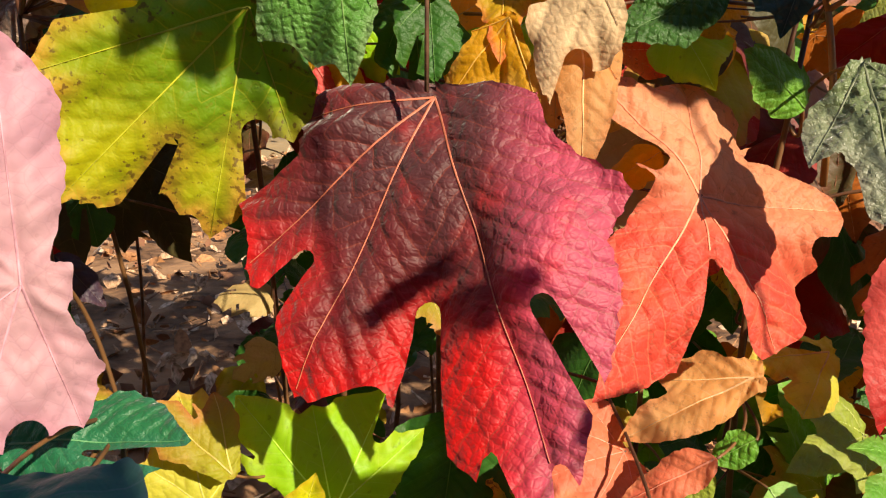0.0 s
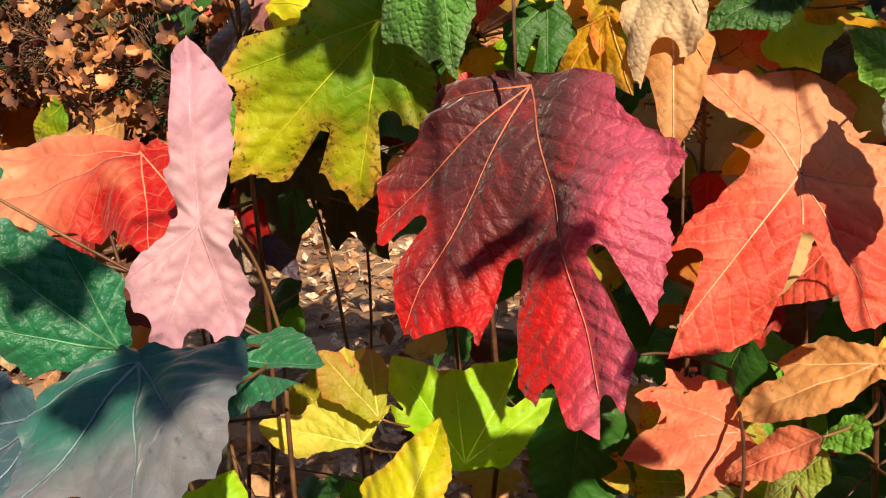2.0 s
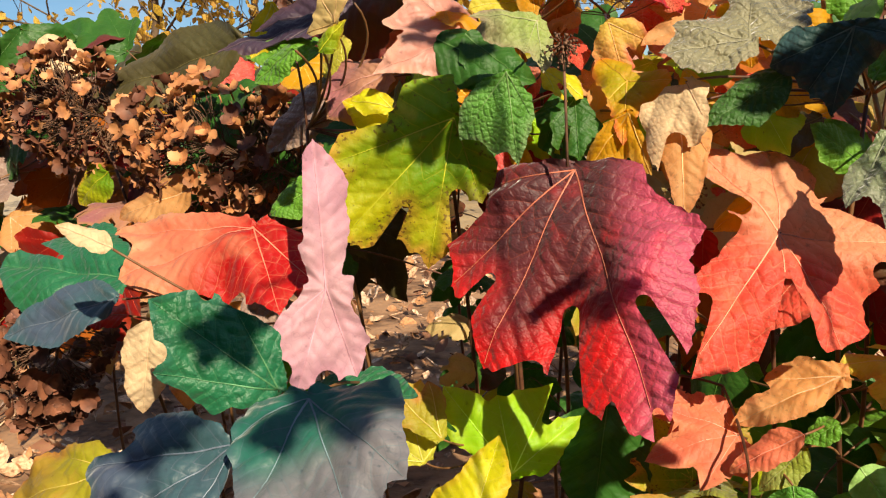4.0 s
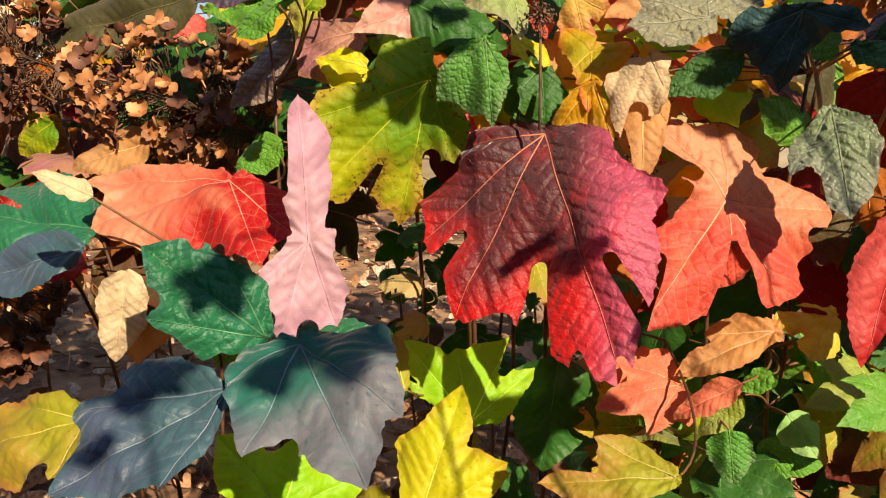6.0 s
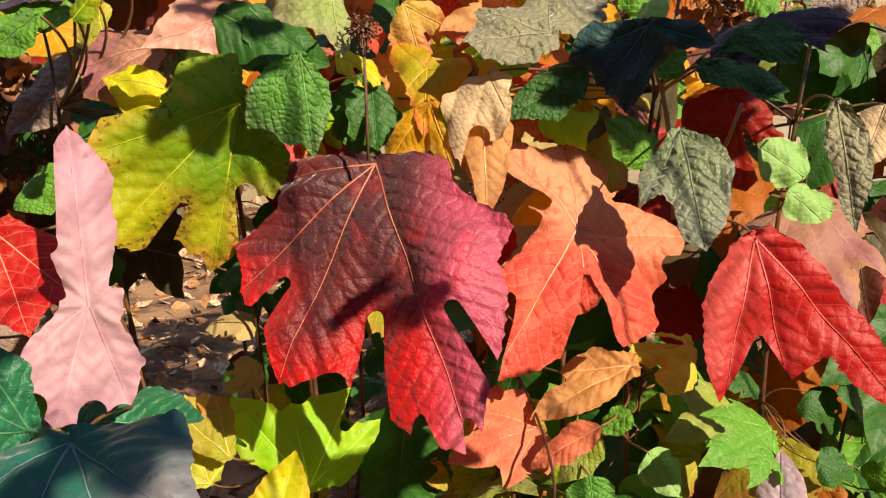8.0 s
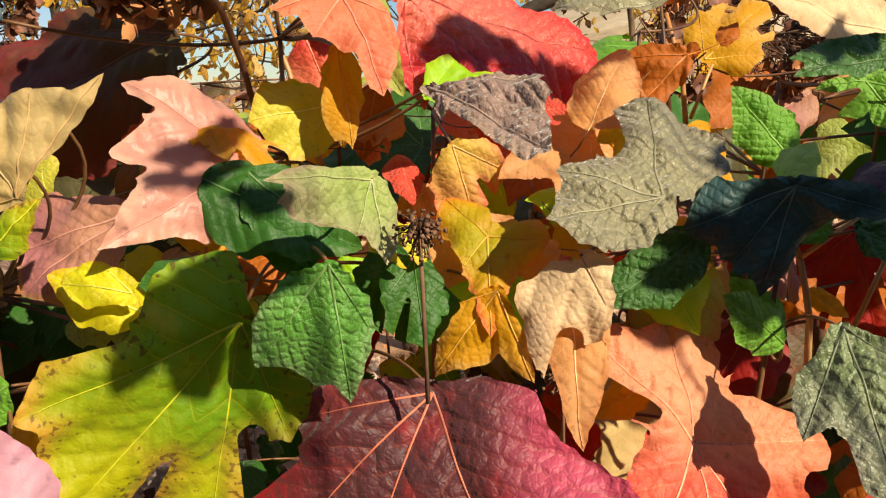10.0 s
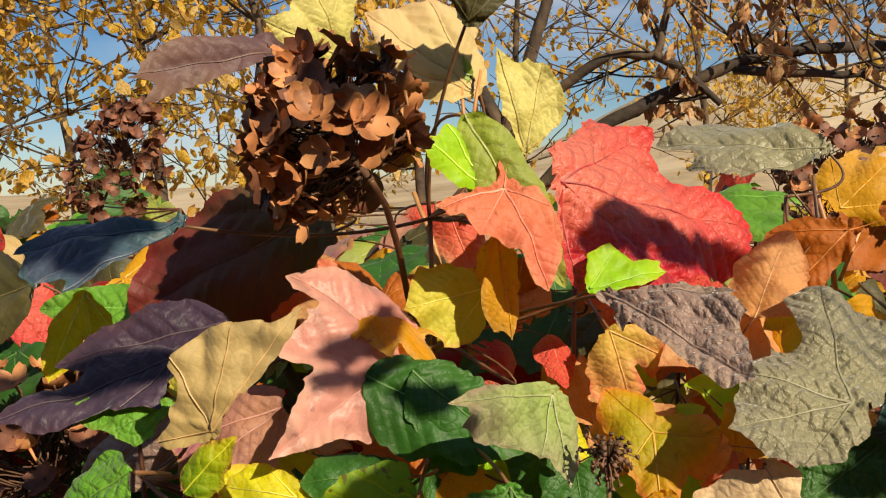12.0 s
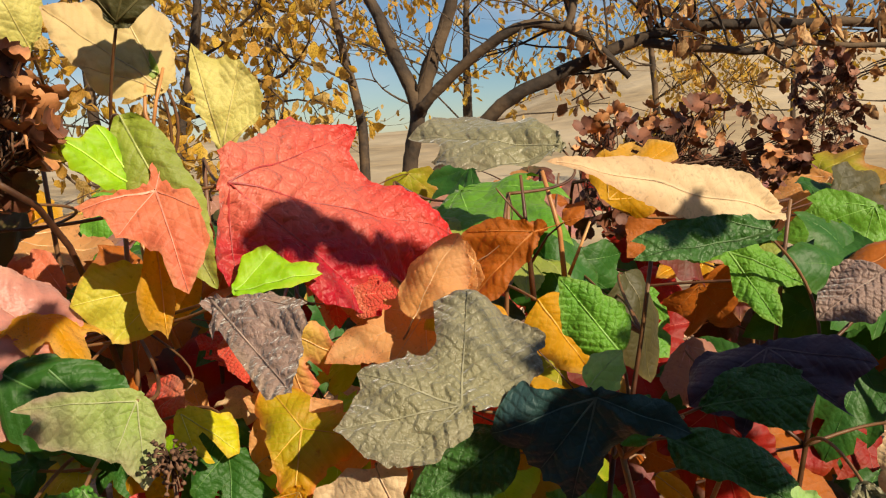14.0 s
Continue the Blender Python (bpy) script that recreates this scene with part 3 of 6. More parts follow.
def leaf(label, mats, base, way, face, lobes, bend=0.1, cup=0.08, serr=1.0, rug=1.0, cut=0.8, fold=None, sinuses=()):
    """A leaf that starts at base, points along way and faces face; lobes: degrees from its axis, length, half width by length, and for a lobe without notches how far up the midrib it starts; cut: how far in its notches begin; sinuses: notches by angle, start, half width and spread; fold: slope of its halves up (or down) from the midrib."""
    global LEAVES
    LEAVES += 1
    CUT[0], FOLD[0], SINUS[0] = cut, fold, tuple(sinuses)
    seed = LEAVES * 1.37
    b, a, n = Vector(base), Vector(way).normalized(), Vector(face).normalized()
    n = (n - a * n.dot(a)).normalized()
    c = n.cross(a)
    m = Matrix(((a.x, c.x, n.x, b.x), (a.y, c.y, n.y, b.y), (a.z, c.z, n.z, b.z), (0, 0, 0, 1)))
    size = max(l[1] for l in lobes)
    cell = min(0.0024, max(0.0013, size / 64))
    best = None
    for ob, pts in BRANCHES:
        for p in pts:
            cost = (p - b).length + (0.12 if p.y < b.y else 0.0) + (0.05 if p.z > b.z + 0.02 else 0.0)
            if best is None or cost < best[0]:
                best = (cost, ob, p)
    _, owner, joint = best
    blade = part("leaf", blade_mesh("leaf", mats[0], lobes, cell, bend, cup, serr, rug, seed), owner, label, m)
    part("venation", vein_mesh("venation", mats[1], lobes, bend, cup, rug, seed), blade, m=m)
    near = b - a * min(0.03, size * 0.3) - n * 0.006
    mid = b + (near - b) * 1.5 + (joint - b) * 0.25 + Vector((0, 0.012, -0.012))
    pts = curve3(b, mid, joint, 11)
    inv = m.inverted()
    vs, fs = tube([inv @ (p + (n * -0.0008)) for p in pts], 0.0009, 0.0013, 6)
    part("petiole", mesh_of("petiole", vs, fs, STEM), blade, m=m)
    return blade


# ---- the ground and the distance ----
def ground_height(x, y):
    h = 0.02 * noise.noise(Vector((x * 1.3, y * 1.3, 0.0))) + 0.012 * noise.noise(Vector((x * 5, y * 5, 3.0)))
    far = max(0.0, y - 18.0)
    rise = min(1.0, far / 70.0)
    right = 0.5 + 0.5 * math.tanh((x - 2.0 - 0.05 * y) / 9.0)
    return h + rise * rise * (3 - 2 * rise) * (1.6 + 8.5 * right + 0.8 * noise.noise(Vector((x * 0.03, y * 0.03, 5.0))))


def ground_sheet():
    xs = [-600, -300, -150, -80, -50] + [-32 + 2.0 * i for i in range(13)] + [-6.4 + 0.4 * i for i in range(33)] + [8 + 2.0 * i for i in range(13)] + [50, 80, 150, 300, 600]
    ys = [-600, -200, -60, -20, -8, -4] + [-2 + 0.3 * i for i in range(34)] + [9 + 3.0 * i for i in range(36)] + [140, 200, 400, 900]
    vs = [(x, y, ground_height(x, y)) for y in ys for x in xs]
    w = len(xs)
    fs = [(j * w + i, j * w + i + 1, (j + 1) * w + i + 1, (j + 1) * w + i) for j in range(len(ys) - 1) for i in range(w - 1)]
    me = mesh_of("ground", vs, fs, EARTH)
    me.materials.append(HILL)
    cy = [(ys[j] + ys[j + 1]) / 2 for j in range(len(ys) - 1) for i in range(w - 1)]
    me.polygons.foreach_set("material_index", [1 if y > 5.5 else 0 for y in cy])
    tagged(new("ground", me), "brown mulched soil running out to a tan hillside", "ground", kind="structure")


ground_sheet()


def unseen_wall():
    """A plain rendered wall with a coping, unseen, added across behind the camera to block sky light."""
    bm = bmesh.new()
    for x0, x1, y0, y1, z0, z1 in ((-7.0, 7.0, -2.02, -1.80, -0.1, 2.15), (-7.0, 7.0, -2.06, -1.76, 2.15, 2.21)):
        bmesh.ops.create_cube(bm, size=1.0, matrix=Matrix.Translation(((x0 + x1) / 2, (y0 + y1) / 2, (z0 + z1) / 2)) @ Matrix.Diagonal((x1 - x0, y1 - y0, z1 - z0, 1)))
    me = bpy.data.meshes.new("wall_south")
    bm.to_mesh(me)
    bm.free()
    me.materials.append(plain_material("dull_brown_render", (0.10, 0.075, 0.05), 0.9, 0.35, 18.0, 0.5))
    tagged(new("wall_south", me), "unseen plain brown rendered wall added to block sky light", "wall", kind="structure")


unseen_wall()


# ---- the leaves of the shrub, one by one ----
leaf('large lobed leaf turning from purple to bright red', RED, (-0.044, 0.398, 0.821), (0.277, -0.503, -0.819), (-0.319, -0.852, 0.415), [(-1, 0.196, 0.26, 0.000), (-7, 0.166, 0.37, -0.004), (-36, 0.160, 0.26, -0.001), (4, 0.157, 0.15, 0.051), (-43, 0.148, 0.15, 0.016), (-11, 0.136, 0.57, -0.003), (-30, 0.125, 0.60, 0.005), (-66, 0.123, 0.13, 0.006), (-98, 0.073, 0.19, 0.000), (122, 0.056, 0.46, 0.045)], sinuses=[(-85, 0.072, 0.0057, 0.13), (-5, 0.174, 0.0036, 0.39), (4, 0.186, 0.0042, 0.22), (-17, 0.107, 0.0069, 0.12), (13, 0.120, 0.0056, 0.00), (-53, 0.101, 0.0048, 0.11)], bend=0.05, cup=0.08, rug=0.55)
leaf('yellow-green lobed leaf with brown speckled edges', YELGREEN, (-0.133, 0.391, 0.863), (-0.197, -0.018, -0.980), (0.339, -0.939, -0.051), [(-35, 0.140, 0.13, 0.001), (-28, 0.121, 0.25, 0.003), (-1, 0.121, 0.16, 0.001), (-47, 0.110, 0.25, 0.009), (-62, 0.105, 0.21, 0.001), (-11, 0.098, 0.27, 0.014), (27, 0.069, 0.22, 0.000), (42, 0.056, 0.24, 0.009), (-81, 0.048, 0.60, 0.005), (-129, 0.043, 0.48, 0.005)], sinuses=[(12, 0.062, 0.0075, 0.00), (-20, 0.076, 0.0027, 0.12), (-32, 0.123, 0.0009, 0.47), (-83, 0.054, 0.0057, 0.25)], bend=0.1, cup=0.08, rug=1.0)
leaf('small wrinkled green leaf with a pale sheen', RUGREEN, (-0.086, 0.372, 0.893), (0.213, -0.082, -0.974), (0.241, -0.961, 0.134), [(-6, 0.059, 0.14, 0.007), (-21, 0.055, 0.36, 0.003), (-52, 0.055, 0.24, 0.004), (-62, 0.030, 0.45, 0.007), (22, 0.028, 0.25, 0.008)], sinuses=[], bend=0.10, cup=0.08, rug=1.0, fold=-0.2)
leaf('coral and orange lobed leaf with a scorched corner', CORALOR, (0.099, 0.450, 0.766), (-0.366, -0.637, -0.678), (0.324, -0.770, 0.549), [(-6, 0.137, 0.23, 0.001), (127, 0.099, 0.34, 0.022), (52, 0.093, 0.40, 0.001), (29, 0.093, 0.58, 0.011), (-111, 0.089, 0.27, -0.003), (-153, 0.076, 0.54, 0.002), (55, 0.038, 0.51, 0.004), (-81, 0.031, 0.60, 0.027), (-46, 0.031, 0.58, 0.000)], sinuses=[(165, 0.060, 0.0046, 0.57), (-19, 0.082, 0.0066, 0.60), (-93, 0.033, 0.0060, 0.15), (97, 0.075, 0.0057, 0.47), (29, 0.035, 0.0010, 0.36)], bend=0.1, cup=0.08, rug=1.0)
leaf('bright lime green deeply lobed leaf', LIME, (-0.113, 0.447, 0.554), (-0.844, 0.000, 0.537), (0.261, -0.874, 0.409), [(-17, 0.098, 0.21, 0.000), (-91, 0.088, 0.12, 0.013), (-83, 0.080, 0.33, 0.007), (-106, 0.079, 0.15, -0.001), (-45, 0.070, 0.39, -0.001), (-134, 0.053, 0.23, 0.010), (-149, 0.034, 0.29, 0.049), (76, 0.004, 0.30, 0.000)], sinuses=[(-2, 0.058, 0.0006, 0.14), (-90, 0.056, 0.0046, 0.27), (91, 0.083, 0.0046, 0.49)], bend=0.10, cup=0.08, rug=0.6)
leaf('pale pink twisted leaf', PINK, (-0.196, 0.287, 0.753), (-0.052, -0.213, -0.976), (0.539, -0.828, 0.152), [(-171, 0.102, 0.20, 0.000), (-11, 0.074, 0.26, -0.001), (2, 0.072, 0.29, -0.000), (23, 0.067, 0.21, -0.002), (-45, 0.049, 0.11, -0.002), (-7, 0.047, 0.54, 0.009), (-134, 0.020, 0.29, 0.013), (69, 0.020, 0.60, -0.002)], sinuses=[(41, 0.053, 0.0047, 0.05), (-145, 0.041, 0.0061, 0.60), (-25, 0.063, 0.0080, 0.32), (5, 0.064, 0.0080, 0.22)], bend=0.04, cup=0.08, rug=1.0)
leaf('teal green lobed leaf', TEAL, (-0.207, 0.235, 0.698), (-0.331, -0.168, 0.929), (0.672, -0.733, 0.107), [(26, 0.096, 0.25, 0.003), (71, 0.064, 0.27, 0.029), (51, 0.062, 0.24, 0.001), (0, 0.055, 0.19, 0.002), (71, 0.052, 0.60, 0.033), (-10, 0.039, 0.28, 0.010)], sinuses=[(8, 0.076, 0.0043, 0.01), (42, 0.080, 0.0069, 0.07)], bend=0.1, cup=0.08, rug=1.0)
leaf('large slate blue and teal leaf in cool light', SLATEPALE, (-0.173, 0.214, 0.701), (0.583, -0.738, -0.340), (-0.152, -0.511, 0.846), [(0, 0.115, 0.22, 0.000), (21, 0.096, 0.24, -0.002), (-39, 0.085, 0.22, -0.002), (41, 0.071, 0.32, -0.002), (-47, 0.066, 0.33, -0.001), (-82, 0.051, 0.40, -0.002)], sinuses=[(-19, 0.083, 0.0047, 0.53), (14, 0.094, 0.0037, 0.44)], bend=0.1, cup=0.08, rug=1.0)
leaf('slate blue lobed leaf with pale veins', SLATE, (-0.213, 0.195, 0.677), (-0.979, -0.185, -0.086), (0.073, -0.710, 0.700), [(28, 0.115, 0.25, 0.000), (33, 0.108, 0.19, 0.014), (3, 0.105, 0.22, 0.002), (-6, 0.083, 0.26, 0.009), (60, 0.072, 0.11, -0.002)], sinuses=[(-8, 0.083, 0.0080, 0.21), (-76, 0.011, 0.0059, 0.40)], bend=0.1, cup=0.08, rug=1.0)
leaf('red leaf fading to salmon orange', SALMONRED, (-0.281, 0.338, 0.787), (-0.983, -0.182, 0.025), (0.146, -0.691, 0.708), [(0, 0.118, 0.14, 0.002), (23, 0.109, 0.30, 0.001), (118, 0.089, 0.19, 0.003), (139, 0.083, 0.23, -0.001), (139, 0.072, 0.35, -0.002), (100, 0.068, 0.60, -0.002)], sinuses=[(90, 0.064, 0.0080, 0.10), (-124, 0.160, 0.0014, 0.48)], bend=0.1, cup=0.08)
leaf('dried cream leaf curled lengthwise', CREAM, (-0.337, 0.280, 0.728), (-0.187, -0.130, -0.974), (0.435, -0.900, 0.037), [(0, 0.077, 0.25)], bend=0.20, cup=0.45, serr=1.0, rug=1.0, cut=0.80)
leaf('greyish curled leaf edge', CREAM, (-0.338, 0.250, 0.786), (-0.864, -0.225, 0.451), (0.470, -0.682, 0.560), [(0, 0.045, 0.20)], bend=0.10, cup=0.40, serr=1.0, rug=1.0, cut=0.80)
leaf('yellow leaf with a bleached tip', YELLOW, (-0.141, 0.363, 0.498), (0.049, 0.262, 0.964), (0.144, -0.957, 0.253), [(-13, 0.114, 0.17, 0.007), (-56, 0.089, 0.10, -0.000), (-55, 0.086, 0.17, 0.009), (-2, 0.083, 0.31, 0.004), (-62, 0.072, 0.28, 0.025)], sinuses=[(-94, 0.441, 0.0070, 0.08)], bend=0.1, cup=0.08, rug=1.0)
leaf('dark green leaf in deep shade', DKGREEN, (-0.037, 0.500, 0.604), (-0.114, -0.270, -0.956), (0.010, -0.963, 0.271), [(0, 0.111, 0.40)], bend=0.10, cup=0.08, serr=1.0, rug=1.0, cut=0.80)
leaf('peach coloured lobed leaf', PEACH, (0.147, 0.478, 0.647), (-0.943, -0.111, -0.315), (-0.127, -0.754, 0.645), [(7, 0.092, 0.14, 0.000), (15, 0.068, 0.16, -0.002), (-16, 0.059, 0.27, -0.002), (-158, 0.022, 0.29, 0.012), (111, 0.010, 0.30, 0.000)], sinuses=[(-47, 0.045, 0.0080, 0.08)], bend=0.1, cup=0.08, rug=1.0)
leaf('pale yellow lobed leaf', PALEYEL, (0.198, 0.500, 0.658), (-0.980, -0.194, -0.051), (0.112, -0.741, 0.663), [(0, 0.052, 0.28), (53, 0.051, 0.30), (-92, 0.011, 0.30)], bend=0.10, cup=0.08, serr=1.0, rug=1.0, cut=0.80)
leaf('vivid red leaf with a pink sheen', RED2, (0.233, 0.462, 0.756), (-0.272, -0.244, -0.931), (-0.071, -0.960, 0.272), [(54, 0.172, 0.10, -0.003), (5, 0.129, 0.15, 0.003), (28, 0.110, 0.40, 0.001), (41, 0.098, 0.29, -0.003), (2, 0.071, 0.33, 0.009), (52, 0.059, 0.30, -0.002)], sinuses=[(18, 0.077, 0.0038, 0.59), (46, 0.101, 0.0023, 0.00)], bend=0.1, cup=0.08, rug=1.0)
leaf('grey-green wrinkled leaf with a silvery sheen', GREYDARK, (0.166, 0.427, 0.838), (-0.043, -0.704, -0.709), (-0.199, -0.689, 0.697), [(6, 0.083, 0.22, 0.008), (2, 0.078, 0.12, 0.005), (-28, 0.063, 0.18, 0.001), (27, 0.057, 0.25, 0.004), (50, 0.039, 0.18, 0.005)], sinuses=[(-13, 0.061, 0.0048, 0.40)], bend=0.18, cup=0.08, rug=1.5)
leaf('small light green leaf', GRASS, (0.158, 0.480, 0.812), (-0.715, -0.198, 0.671), (0.433, -0.878, 0.202), [(0, 0.050, 0.35)], bend=0.10, cup=0.08, serr=1.0, rug=1.0, cut=0.80)
leaf('large grey-green wrinkled leaf lit by the sun', GREYGREEN, (0.076, 0.438, 0.907), (-0.951, -0.291, -0.103), (0.136, -0.695, 0.706), [(-110, 0.073, 0.59, 0.002), (-1, 0.065, 0.17, -0.001), (-33, 0.056, 0.30, -0.000), (31, 0.045, 0.23, -0.001), (1, 0.043, 0.42, 0.018), (62, 0.022, 0.32, -0.001)], sinuses=[(41, 0.045, 0.0009, 0.59), (-78, 0.045, 0.0080, 0.46), (-60, 0.050, 0.0079, 0.01)], bend=0.02, cup=0.08, rug=1.5, fold=-0.06)
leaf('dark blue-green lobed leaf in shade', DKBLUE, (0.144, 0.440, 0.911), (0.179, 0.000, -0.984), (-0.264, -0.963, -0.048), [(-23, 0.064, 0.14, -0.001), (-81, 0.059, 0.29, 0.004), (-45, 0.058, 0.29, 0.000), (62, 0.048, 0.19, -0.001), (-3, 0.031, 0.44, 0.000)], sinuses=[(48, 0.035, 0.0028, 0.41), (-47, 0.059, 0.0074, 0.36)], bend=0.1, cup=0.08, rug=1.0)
leaf('green leaf flushed with pink and orange', FOX, (-0.013, 0.469, 0.884), (0.069, -0.637, -0.768), (-0.026, -0.771, 0.637), [(-5, 0.052, 0.14, 0.007), (-3, 0.041, 0.32, -0.001), (-148, 0.041, 0.35, 0.007), (77, 0.035, 0.44, 0.000), (-41, 0.023, 0.49, -0.000)], sinuses=[(116, 0.020, 0.0010, 0.60), (-34, 0.032, 0.0048, 0.21)], bend=0.1, cup=0.08, rug=1.0)
leaf('small salmon and yellow leaf', SALMONYEL, (-0.031, 0.500, 0.933), (0.258, 0.041, -0.965), (0.169, -0.986, 0.003), [(0, 0.048, 0.40), (47, 0.036, 0.30)], bend=0.10, cup=0.08, serr=1.0, rug=1.0, cut=0.80)
leaf('ochre leaf hanging in the sun', OCHRE, (-0.009, 0.444, 0.859), (-0.511, -0.117, -0.851), (-0.258, -0.924, 0.282), [(-9, 0.060, 0.16, 0.000), (60, 0.047, 0.14, 0.009), (5, 0.045, 0.28, 0.001), (49, 0.042, 0.10, -0.001), (-69, 0.016, 0.10, 0.010)], sinuses=[(-72, 0.110, 0.0053, 0.28)], bend=0.10, cup=0.08, rug=0.7)
leaf('bleached cream leaf', CREAM, (0.033, 0.429, 0.880), (-0.032, -0.182, -0.983), (-0.098, -0.978, 0.184), [(-21, 0.062, 0.21, 0.001), (-18, 0.060, 0.12, 0.009), (-16, 0.051, 0.46, 0.000), (31, 0.026, 0.22, 0.003), (35, 0.021, 0.47, -0.001)], sinuses=[(-7, 0.044, 0.0073, 0.15), (-100, 0.001, 0.0022, 0.22)], bend=0.10, cup=0.12, rug=0.6)
leaf('pale green leaf folded over with a sheen', PALEGREEN, (-0.066, 0.387, 0.928), (-0.795, -0.456, 0.399), (0.605, -0.641, 0.473), [(32, 0.048, 0.18, 0.000), (19, 0.044, 0.10, 0.006), (112, 0.039, 0.23, 0.000), (100, 0.028, 0.60, 0.008), (129, 0.027, 0.20, 0.000)], sinuses=[(38, 0.049, 0.0079, 0.51)], bend=0.1, cup=0.08, rug=1.0, fold=-0.2)
leaf('dark green leaf below the pink one', DKGREEN, (-0.136, 0.440, 0.926), (0.794, -0.172, -0.583), (0.205, -0.827, 0.524), [(0, 0.058, 0.36)], bend=0.10, cup=0.08, serr=1.0, rug=1.0, cut=0.80)
leaf('pink leaf with a pale silvery sheen', PINKWHITE, (-0.138, 0.467, 0.932), (-0.583, -0.802, -0.128), (0.645, -0.553, 0.528), [(9, 0.104, 0.10, -0.002), (-60, 0.079, 0.24, 0.000), (5, 0.071, 0.17, 0.016), (10, 0.064, 0.33, 0.008), (-73, 0.055, 0.37, -0.002), (-93, 0.039, 0.59, 0.049)], sinuses=[(-14, 0.065, 0.0042, 0.57), (-49, 0.061, 0.0036, 0.19)], bend=0.1, cup=0.08, rug=1.0, fold=-0.15)
leaf('purple-grey wrinkled leaf', PURPLEGREY, (-0.041, 0.419, 0.967), (0.513, -0.794, -0.327), (-0.340, -0.538, 0.771), [(8, 0.069, 0.25, 0.015), (34, 0.055, 0.20, 0.014), (43, 0.052, 0.10, 0.010), (27, 0.030, 0.30, 0.012), (32, 0.021, 0.43, 0.014)], sinuses=[(-15, 0.029, 0.0044, 0.32)], bend=0.1, cup=0.08, rug=1.5)
leaf('small lime green leaf on top', LIME, (-0.044, 0.465, 0.962), (0.950, 0.293, 0.107), (0.180, -0.795, 0.579), [(14, 0.046, 0.10, 0.002), (6, 0.045, 0.10, 0.003), (22, 0.033, 0.10, 0.008), (54, 0.030, 0.25, 0.002), (70, 0.023, 0.48, 0.015)], sinuses=[], bend=0.1, cup=0.08, rug=1.0)
leaf('large crimson leaf with a wrinkled surface', CRIMSON, (-0.056, 0.499, 1.018), (0.863, 0.431, -0.264), (0.504, -0.692, 0.518), [(2, 0.155, 0.14, -0.003), (-5, 0.150, 0.19, -0.001), (-33, 0.111, 0.21, 0.007), (41, 0.102, 0.15, 0.002), (19, 0.099, 0.41, -0.003), (-76, 0.067, 0.14, 0.000), (-13, 0.066, 0.52, 0.059), (-59, 0.059, 0.34, 0.014)], sinuses=[(-19, 0.111, 0.0021, 0.42), (-55, 0.060, 0.0071, 0.22), (144, 0.102, 0.0046, 0.49)], bend=0.06, cup=0.08, rug=1.5, fold=-0.15)
leaf('olive green twisted leaf', OLIVEG, (-0.107, 0.480, 1.057), (0.493, -0.157, -0.856), (0.209, -0.933, 0.291), [(0, 0.108, 0.17)], bend=0.12, cup=0.15, serr=1.0, rug=1.0, cut=0.80)
leaf('light green leaf beside the dried flowers', LIME, (-0.099, 0.474, 1.017), (-0.566, -0.778, 0.272), (0.808, -0.457, 0.372), [(-36, 0.038, 0.17, 0.012), (-66, 0.035, 0.39, 0.009), (-97, 0.033, 0.30, 0.004), (-87, 0.024, 0.42, 0.011), (74, 0.002, 0.30, 0.000)], sinuses=[], bend=0.1, cup=0.08, rug=1.0)
leaf('pale yellow leaf against the sky', PALEYEL2, (-0.185, 0.534, 1.101), (-0.305, -0.609, 0.732), (0.709, -0.658, -0.252), [(37, 0.048, 0.18, 0.009), (-14, 0.043, 0.53, 0.003), (39, 0.035, 0.18, 0.002), (170, 0.023, 0.29, 0.027), (-24, 0.019, 0.60, 0.026)], sinuses=[(-32, 0.047, 0.0067, 0.05)], bend=0.1, cup=0.08, rug=1.0)
leaf('purple-brown leaf held level', PURPLEBROWN, (-0.226, 0.550, 1.108), (-0.654, -0.738, -0.164), (0.623, -0.649, 0.436), [(-1, 0.101, 0.10, 0.003), (-8, 0.084, 0.10, -0.000), (22, 0.046, 0.10, 0.055), (-31, 0.026, 0.29, 0.007), (-129, 0.022, 0.35, 0.016)], sinuses=[(-5, 0.098, 0.0078, 0.44)], bend=0.1, cup=0.08, rug=1.0)
leaf('hazy pale green leaf', PALEGREEN, (-0.104, 0.530, 1.083), (-0.925, 0.000, 0.381), (0.153, -0.916, 0.371), [(0, 0.070, 0.18)], bend=0.10, cup=0.08, serr=1.0, rug=1.0, cut=0.80)
leaf('grey-green leaf standing behind', GREYGREEN, (0.146, 0.672, 1.031), (-0.970, 0.215, 0.114), (-0.078, -0.717, 0.692), [(0, 0.120, 0.23, 0.004), (-12, 0.104, 0.19, 0.006), (-8, 0.059, 0.40, 0.004), (43, 0.048, 0.10, 0.023), (156, 0.006, 0.30, 0.000)], sinuses=[(9, 0.101, 0.0080, 0.43)], bend=0.05, cup=0.08, rug=0.5, fold=0.05)
leaf('cream folded leaf with a dark underside', CREAM, (0.294, 0.620, 0.981), (-0.814, -0.516, 0.266), (0.580, -0.690, 0.434), [(0, 0.194, 0.10)], bend=0.10, cup=0.25, serr=1.0, rug=1.0, cut=0.80)
